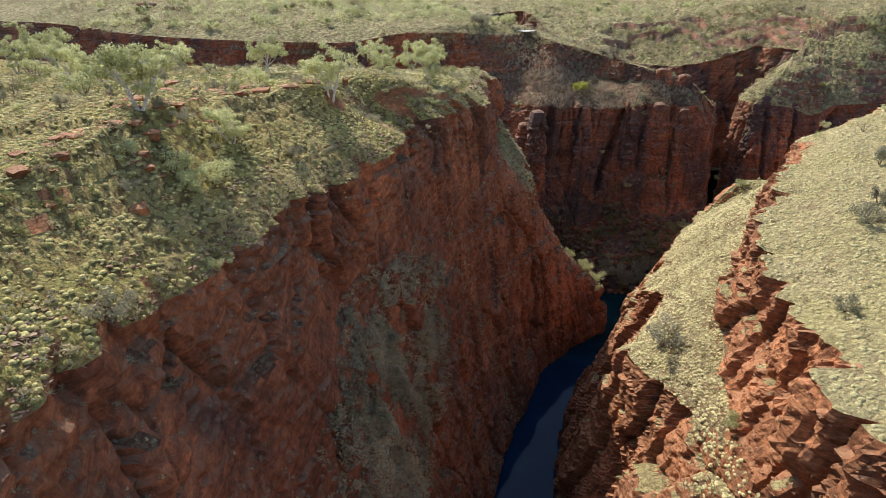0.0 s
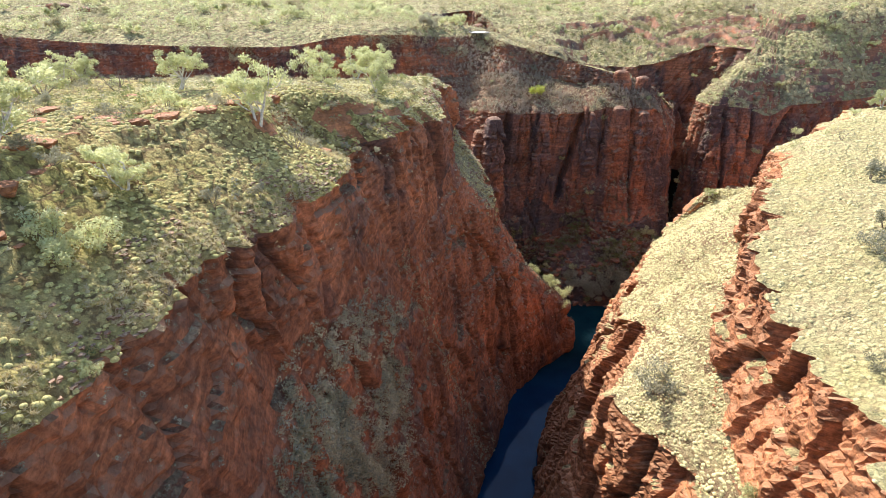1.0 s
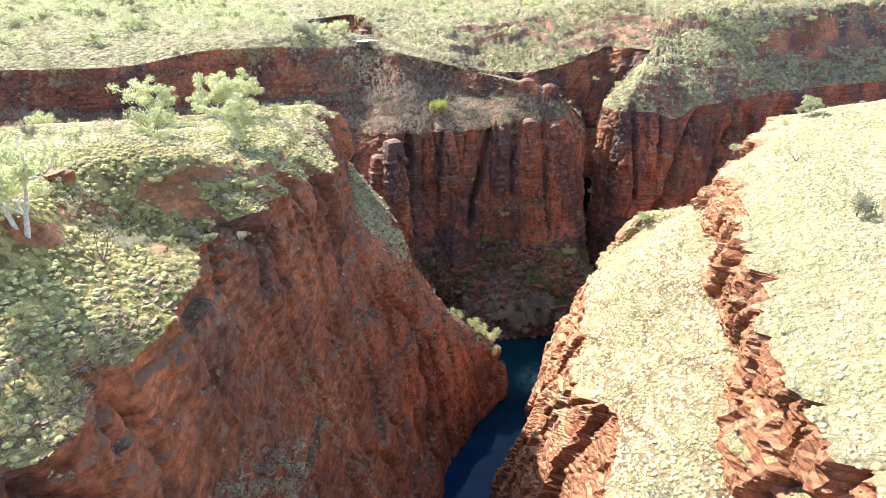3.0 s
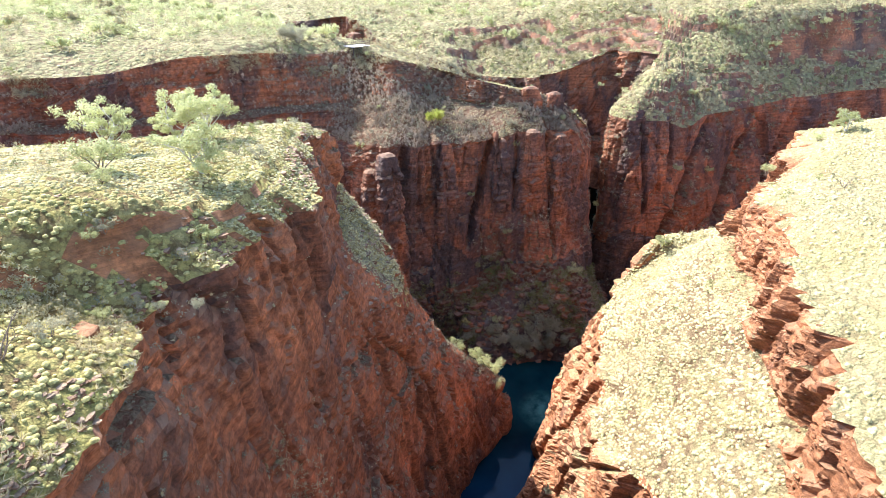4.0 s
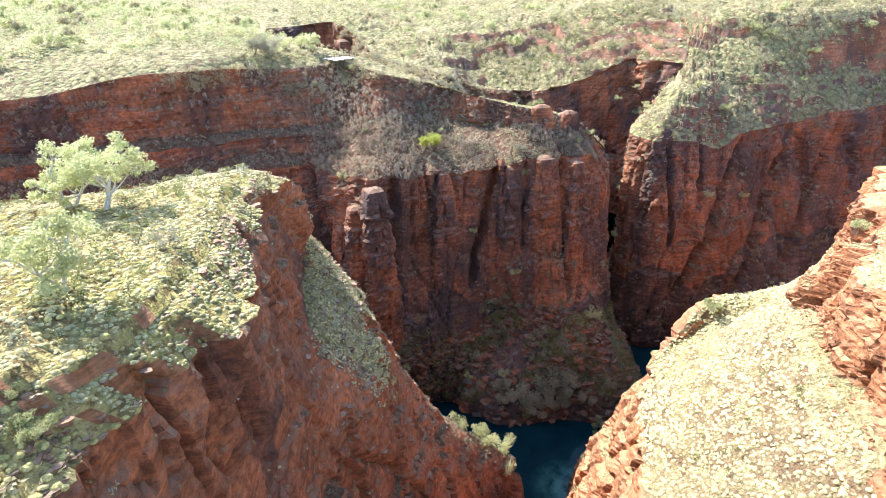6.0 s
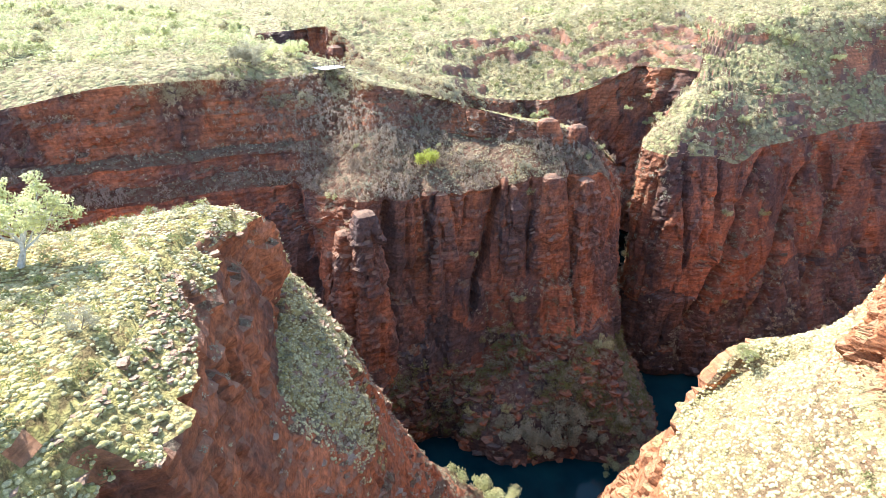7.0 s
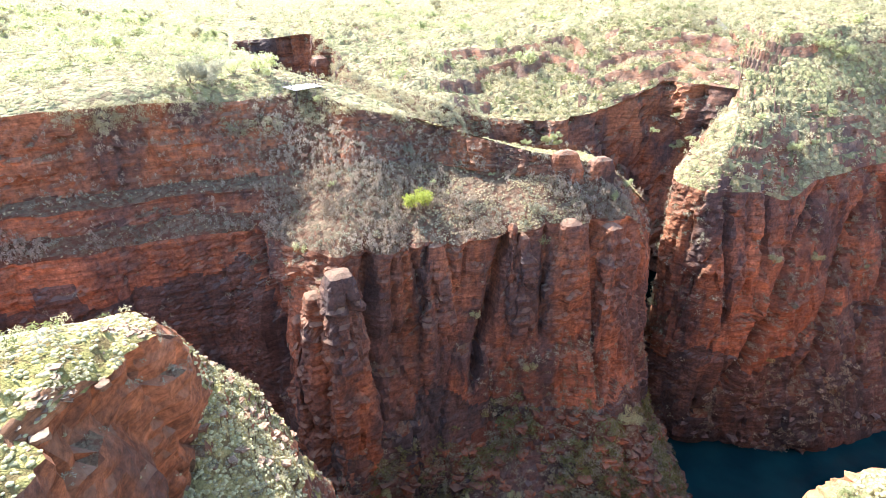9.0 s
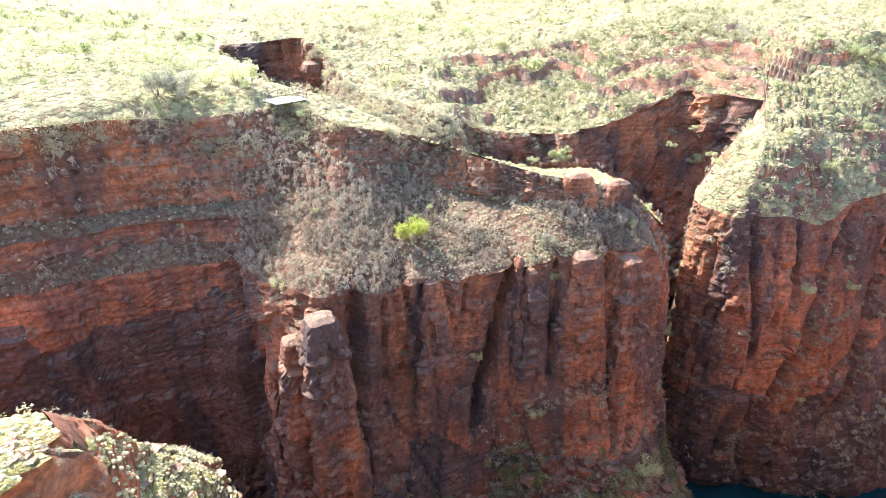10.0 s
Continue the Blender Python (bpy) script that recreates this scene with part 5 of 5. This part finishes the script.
def dead_shrub(seed, height, label):
    rng = np.random.default_rng(seed)
    thing = tagged(new("dead_shrub"), label, "shrub", "leafless shrubs")
    for s in range(7):
        bm = bmesh.new()
        a = (s + rng.random()) * math.tau / 7
        pts = limb_points(rng, (0.05 * math.cos(a), 0.05 * math.sin(a), -0.2), (math.cos(a) * 0.5, math.sin(a) * 0.5, 1), height * rng.uniform(0.6, 1.0), 5, 0.2, 0.05)
        tube(bm, pts, [height * r for r in (0.016, 0.013, 0.010, 0.008, 0.005, 0.003)], 5)
        for k in (2, 3, 4):
            b = rng.random() * math.tau
            tube(bm, limb_points(rng, pts[k], (math.cos(b), math.sin(b), 0.6), height * 0.3, 3, 0.3, 0.1), [height * r for r in (0.007, 0.005, 0.004, 0.002)], 4)
        part("branch", bm, TWIG, thing)
    return thing


GROUNDS = {"w": west_top, "n": north_top, "e": east_top, "h": hill, "r": right_top, "cw": west, "cn": north, "ce": east, "cr": right, "cc": cleft, "bar": bar}


def foothold(x, y, which, z=None):
    """The place on that piece of the land next to x, y (and z, on a wall)."""
    g = GROUNDS[which].reshape(-1, 3)
    d = (g[:, 0] - x) ** 2 + (g[:, 1] - y) ** 2
    if z is not None:
        d = d + (g[:, 2] - z) ** 2
    at = g[np.argmin(d)]
    return Vector((x, y, float(at[2]) - 0.05)) if z is None else Vector([float(c) for c in at])


gums = [gum_tree(s, 6.0, "spreading snappy gum with pale trunk and grey-green crown", None, w, d) for s, w, d in ((11, 1.0, 75), (12, 1.25, 70), (15, 0.9, 80), (19, 1.1, 65))]
bushes = [bush(s, 3.0, "rounded green wattle shrub on dry ground", GUM_LEAF) for s in (31, 32, 33)]
greys = [bush(s, 3.0, "silvery grey-green shrub among spinifex", SCRUB, dense=75) for s in (41, 42)]
pales = [bush(s, 5.0, "pale paperbark shrub in the shaded gorge floor", PALE_LEAF, dense=110) for s in (51, 52)]
limes = [bush(61, 4.0, "bright lime-green shrub on the scrubby slope", ACID_LEAF, dense=90)]
deads = [dead_shrub(s, 3.0, "leafless dark shrub with bare twigs") for s in (71, 72)]
far_bushes = [bush(s, 3.0, "far rounded shrub on the pale plateau", GUM_LEAF, dense=14) for s in (81, 82)]
far_greys = [bush(s, 3.0, "far silvery shrub on the pale plateau", FAR_SCRUB, dense=14) for s in (83, 84)]
KINDS = {"fb": (far_bushes, 3.0), "fy": (far_greys, 3.0), "g": (gums, 6.0), "b": (bushes, 3.0), "y": (greys, 3.0), "p": (pales, 5.0), "l": (limes, 4.0), "d": (deads, 3.0)}
used = {}


def plant(kind, x, y, height, which, z=None):
    models, own = KINDS[kind]
    i = used[kind] = used.get(kind, -1) + 1
    model = models[i % len(models)]
    at = foothold(x, y, which, z)
    s = height / own * (1.2 if kind == "g" else 1.0)
    m = Matrix.LocRotScale(at, Euler((0, 0, (i * 2.4) % math.tau)), Vector((s, s, s)))
    if i < len(models):
        model.matrix_basis = m
        return model
    ob = copy_thing(model, Matrix.Identity(4))
    ob.matrix_basis = m
    return ob


WEST_PLANTS = [("g", -27.2, 49.1, 6.6), ("g", -67, 99, 7), ("b", -38, 59, 3.6), ("b", -41, 68, 4.2), ("g", -20.6, 52.5, 4.0), ("g", -13.6, 68, 6.3), ("b", -22.4, 44.7, 2.9),
               ("b", -20, 45.7, 3.4), ("b", -21, 43.5, 3.0), ("b", -22.8, 69, 3.5), ("b", -48, 100, 4), ("d", -35, 86, 4.3), ("y", -20.8, 28.3, 2.6), ("b", -9.6, 91, 3.8), ("b", -42, 82, 4.4)]
WEST_MORE = [("g", -2.2, 92.3, 5.0), ("d", -10.4, 69, 3.6), ("b", -28, 115, 3.4), ("d", -53, 73, 3), ("d", -43, 55.5, 2.9), ("d", -23, 91, 2.6), ("y", -12, 57.8, 1.6), ("g", -3.5, 107.2, 5.6),
             ("g", -6.2, 108.9, 5.4), ("g", -11.3, 101.6, 5.2), ("d", 0.5, 98.4, 1.6), ("y", 2.5, 97.7, 1.6), ("b", -2, 82.3, 1.5), ("g", -80, 112, 6), ("b", -62, 85, 3)]
WEST_GUMS = [("g", -62.9, 92.8, 5.4), ("g", -43.2, 67.2, 5.0), ("g", -45.9, 93.4, 4.6), ("g", -45.3, 98.9, 4.4), ("g", -26.0, 82.2, 5.0), ("g", -41.2, 71.7, 4.6), ("g", -67.2, 89.0, 5.2)]
low = np.random.default_rng(29)
WEST_LOW = [(str(low.choice(["b", "y", "y", "d"])), low.uniform(-44, -8), low.uniform(34, 96), low.uniform(0.8, 2.0)) for _ in range(46)]
for k, x, y, h in WEST_PLANTS + WEST_MORE + WEST_GUMS + WEST_LOW:
    plant(k, x, y, h, "w")
SOUTH_PLANTS = [("y", 35.3, 39.6, 2), ("y", 57.6, 69, 3.2), ("y", 45.5, 52.6, 3), ("g", 86.3, 101.4, 3.6), ("d", 65.7, 84.4, 2.4), ("y", 49, 56.6, 2.4), ("b", 68.4, 97.3, 2.1), ("b", 82, 102, 1.8)]
for k, x, y, h in SOUTH_PLANTS:
    plant(k, x, y, h, "r")
plant("y", 27.3, 55.6, 4.6, "cr", 41.6)
plant("b", 26.2, 39.2, 2.2, "cr", 43.6)
plant("b", 48, 106.5, 3.4, "cr", 14)
plant("b", 45, 103.5, 3.0, "cr", 15)
plant("g", 61.5, 106.8, 2.2, "cr", 42)
for x, y, z, h in ((32.5, 116.6, 14.5, 4.2), (36.5, 116.8, 12.0, 4.4), (29.6, 117.2, 19.2, 3.6), (34.5, 115.6, 13.0, 3.6)):
    plant("b", x, y, h, "cw", z)
for x, y, z, h in ((54.7, 135.6, 3.2, 6), (58.8, 134.8, 5, 6.5), (49, 136, 3.8, 5.6), (58, 133.4, 2.4, 5), (50, 134.8, 3, 5), (46.5, 139, 4, 4.5), (62, 133, 3, 4), (67, 134, 4, 3.4), (61, 136, 6, 4.2), (52.5, 133.6, 2, 4.6), (43.5, 141, 3, 3.6), (70, 130.5, 1.5, 3.2), (74, 133, 1.5, 3.0)):
    plant("p", x, y, h, "cn", z)
for x, y, h in ((63.5, 127.6, 3.4), (66, 130.2, 2.6), (68, 127.4, 3.0), (70.5, 131, 2.2), (71.5, 126.8, 2.8), (74, 130, 2.0), (66.5, 125.4, 2.6), (76.5, 131.5, 1.6)):
    plant("b", x, y, h, "bar")
plant("l", 37.9, 156, 4.4, "cn", 52.2)
for x, y, z, h in ((21.9, 157.8, 47.6, 2.4), (54.7, 150, 46.5, 2.6), (67, 141, 16.5, 4), (51.6, 146.2, 27, 2.4), (44.6, 148.9, 35.2, 2), (72, 157.8, 50.6, 2.2), (27.5, 174.8, 63.4, 1.8)):
    plant("b", x, y, h, "cn", z)
plant("d", 5.1, 166.7, 2.4, "cn", 47.3)
plant("g", 73.5, 180.5, 4.2, "cc", 50)
plant("b", 100, 181, 3.4, "cc", 47)
plant("b", 84.3, 159.3, 3, "ce", 24.4)
plant("y", 105, 149.4, 2.8, "ce", 26.7)
EAST_PLANTS = [("b", 126, 175, 3.6), ("b", 130, 172.5, 3.4), ("y", 150, 171.4, 3.6), ("b", 158, 170.3, 3.6), ("b", 107.6, 159.2, 2.7), ("b", 119, 163.4, 2), ("y", 99.8, 156.6, 2.2), ("b", 140, 168, 2.6), ("y", 135, 166, 2.2)]
for k, x, y, h in EAST_PLANTS:
    plant(k, x, y, h, "e")
NORTH_PLANTS = [("b", -31, 195, 4.4), ("y", 9.1, 177.6, 4), ("y", 12, 179, 4.6), ("y", 12, 177.6, 3.8), ("b", 20.4, 182.5, 4.4), ("b", 15, 184, 3.8), ("b", -11, 219, 4.2), ("b", -19, 224, 3.2), ("b", 18.5, 186, 4)]
for k, x, y, h in NORTH_PLANTS:
    plant(k, x, y, h, "n")
# scrub hanging on the eastern cliff, on its shelving top and along the northern slope
hang = np.random.default_rng(57)
for _ in range(16):
    plant(str(hang.choice(["b", "y", "d"])), hang.uniform(92, 130), hang.uniform(145, 152), hang.uniform(1.2, 2.6), "ce", hang.uniform(6, 38))
for _ in range(16):
    plant(str(hang.choice(["b", "y", "fb"])), hang.uniform(92, 160), hang.uniform(158, 185), hang.uniform(1.0, 2.4), "e")
for _ in range(20):
    plant(str(hang.choice(["b", "y", "d"])), hang.uniform(24, 72), hang.uniform(148, 168), hang.uniform(0.9, 2.0), "cn", hang.uniform(48, 60))
for _ in range(14):
    plant(str(hang.choice(["b", "d"])), hang.uniform(30, 70), hang.uniform(134, 146), hang.uniform(1.4, 2.8), "cn", hang.uniform(3, 22))
for _ in range(12):
    plant(str(hang.choice(["b", "y"])), hang.uniform(-9, -1), hang.uniform(72, 84), hang.uniform(0.9, 1.8), "w")
plant("g", 46.5, 203, 3, "h")
plant("g", 74.7, 221, 4, "h")
far = np.random.default_rng(23)
for which, box, count in (("n", (-140, 182, 8, 330), 110), ("h", (45, 205, 200, 360), 60), ("e", (120, 180, 240, 300), 20)):
    for _ in range(count):
        x, y = far.uniform(box[0], box[2]), far.uniform(box[1], box[3])
        plant(far.choice(["fb", "fb", "fy"]), x, y, far.uniform(2.2, 4.6), which)


BOULDERS = [boulder_mesh(s, f) for s, f in ((1, 0.8), (2, 0.6), (3, 1.0), (4, 0.5))]
for m in BOULDERS:
    m.materials.append(ROCK_BRIGHT)
rocks = np.random.default_rng(31)
# red outcrop along the western plateau, then single blocks
places = [(-30.5 + 2.6 * rocks.normal() + 0.17 * (y - 33), y, rocks.uniform(0.3, 0.95)) for y in np.sort(rocks.uniform(26, 66, 84))]
places += [(-16, 69, 1.2), (-18, 66, 1.4), (-21, 64, 1.1), (-25, 72, 0.9), (-30, 78, 0.8), (-8, 73, 0.9), (-14, 77, 1.0)]
for i, (x, y, s) in enumerate(places):
    ob = tagged(new("boulder", BOULDERS[i % 4]), "rust-red ironstone boulder bedded in spinifex", "rock", "boulders of the plateau")
    ob.matrix_basis = Matrix.LocRotScale(foothold(x, y, "w") + Vector((0, 0, -0.15 * s)), Euler((0, 0, rocks.uniform(0, 6.3))), Vector((s * rocks.uniform(0.9, 1.5), s, s * rocks.uniform(0.6, 0.9))))

PALE_BOULDERS = [m.copy() for m in BOULDERS]
for m in PALE_BOULDERS:
    m.materials.clear()
    m.materials.append(ROCK_PALE)
# pale blocks along the western rim and on the bench under the point
edge = [((1 - f) * a[0] + f * b[0], (1 - f) * a[1] + f * b[1]) for a, b in zip(W_RIM[7:12], W_RIM[8:13]) for f in np.linspace(0.05, 0.95, 10)]
for i, (x, y) in enumerate(edge):
    s = rocks.uniform(0.14, 0.42)
    ob = tagged(new("boulder", PALE_BOULDERS[i % 4]), "sun-bleached ironstone block on the cliff rim", "rock", "blocks along the rim")
    ob.matrix_basis = Matrix.LocRotScale(foothold(x - rocks.uniform(0.9, 3.2), y + rocks.uniform(-1, 1), "w") + Vector((0, 0, -0.1 * s)), Euler((0, 0, rocks.uniform(0, 6.3))), Vector((s * rocks.uniform(0.9, 1.6), s, s * rocks.uniform(0.45, 0.8))))
for i in range(34):
    x, y = 12.6 + rocks.uniform(0.8, 6.5), rocks.uniform(110, 133)
    s = rocks.uniform(0.18, 0.5)
    ob = tagged(new("boulder", PALE_BOULDERS[i % 4]), "pale fallen block among scrub on the bench", "rock", "blocks on the bench")
    ob.matrix_basis = Matrix.LocRotScale(foothold(x, y, "cw", 46.5) + Vector((0, 0, -0.1 * s)), Euler((0, 0, rocks.uniform(0, 6.3))), Vector((s * rocks.uniform(0.9, 1.5), s, s * rocks.uniform(0.5, 0.9))))
# grey boulders at the foot of the buttress and along the far pool
GREY_BOULDERS = [m.copy() for m in BOULDERS]
for m in GREY_BOULDERS:
    m.materials.clear()
    m.materials.append(ROCK_DARK)
FEET = [("cn", 62 + 2.2 * k + rocks.uniform(-1, 1), rocks.uniform(131, 141), rocks.uniform(1, 5), rocks.uniform(0.5, 1.3)) for k in range(9)]
FEET += [("cn", rocks.uniform(36, 60), rocks.uniform(134, 146), rocks.uniform(1, 9), rocks.uniform(0.4, 1.1)) for k in range(14)]
FEET += [("ce", 90 + 4.2 * k + rocks.uniform(-1.5, 1.5), rocks.uniform(137, 145), rocks.uniform(0, 3), rocks.uniform(0.5, 1.3)) for k in range(10)]
for i, (which, x, y, z, s) in enumerate(FEET):
    ob = tagged(new("boulder", GREY_BOULDERS[i % 4]), "dark grey-brown fallen boulder at the foot of the cliff", "rock", "boulders by the water")
    ob.matrix_basis = Matrix.LocRotScale(foothold(x, y, which, z) + Vector((0, 0, -0.1 * s)), Euler((rocks.uniform(-0.2, 0.2), 0, rocks.uniform(0, 6.3))), Vector((s * rocks.uniform(0.9, 1.7), s, s * rocks.uniform(0.5, 0.9))))


# ---- lookouts on the northern rim ----
def box(bm, x0, y0, z0, x1, y1, z1):
    v = [bm.verts.new((x, y, z)) for x in (x0, x1) for y in (y0, y1) for z in (z0, z1)]
    for f in ((0, 1, 3, 2), (4, 6, 7, 5), (0, 4, 5, 1), (2, 3, 7, 6), (0, 2, 6, 4), (1, 5, 7, 3)):
        bm.faces.new([v[i] for i in f])


def lookout(x, y, z, turn, wide, deep, label):
    thing = tagged(new("lookout_platform"), label, "platform")
    thing.matrix_basis = pose(x, y, z, 0, 0, turn)
    n = int(deep / 0.3)
    for k in range(n):
        bm = bmesh.new()
        a = -deep / 2 + k * deep / n
        box(bm, -wide / 2, a, -0.05, wide / 2, a + deep / n - 0.02, 0.0)
        part("plank", bm, DECKING, thing, smooth=False)
    for side in (-1, 0, 1):
        bm = bmesh.new()
        box(bm, side * wide * 0.42 - 0.06, -deep / 2, -0.25, side * wide * 0.42 + 0.06, deep / 2, -0.05)
        part("joist", bm, STEEL, thing, smooth=False)
        for end in (-1, 1):
            bm = bmesh.new()
            box(bm, side * wide * 0.42 - 0.07, end * deep * 0.42 - 0.07, -3.2, side * wide * 0.42 + 0.07, end * deep * 0.42 + 0.07, -0.25)
            part("support_post", bm, STEEL, thing, smooth=False)
    for sx, sy, ex, ey in ((-1, -1, 1, -1), (1, -1, 1, 1), (-1, -1, -1, 1), (0, 1, 1, 1)):
        for k in range(5):
            px, py = (sx + (ex - sx) * k / 4) * (wide / 2 - 0.05), (sy + (ey - sy) * k / 4) * (deep / 2 - 0.05)
            bm = bmesh.new()
            box(bm, px - 0.025, py - 0.025, 0, px + 0.025, py + 0.025, 1.05)
            part("rail_post", bm, STEEL, thing, smooth=False)
        for h in (0.15, 0.6, 1.05):
            bm = bmesh.new()
            x0, x1 = sorted((sx * (wide / 2 - 0.05), ex * (wide / 2 - 0.05)))
            y0, y1 = sorted((sy * (deep / 2 - 0.05), ey * (deep / 2 - 0.05)))
            box(bm, x0 - 0.02, y0 - 0.02, h - 0.02, x1 + 0.02, y1 + 0.02, h + 0.02)
            part("rail", bm, STEEL, thing, smooth=False)
    return thing


lookout(25.2, 177.8, 66.0, 25.5, 4.9, 4.1, "pale-decked steel lookout platform on the cliff rim")
lookout(-17.8, 178.6, 66.6, 27, 4.8, 6.2, "pale-decked lookout beside bare red earth")
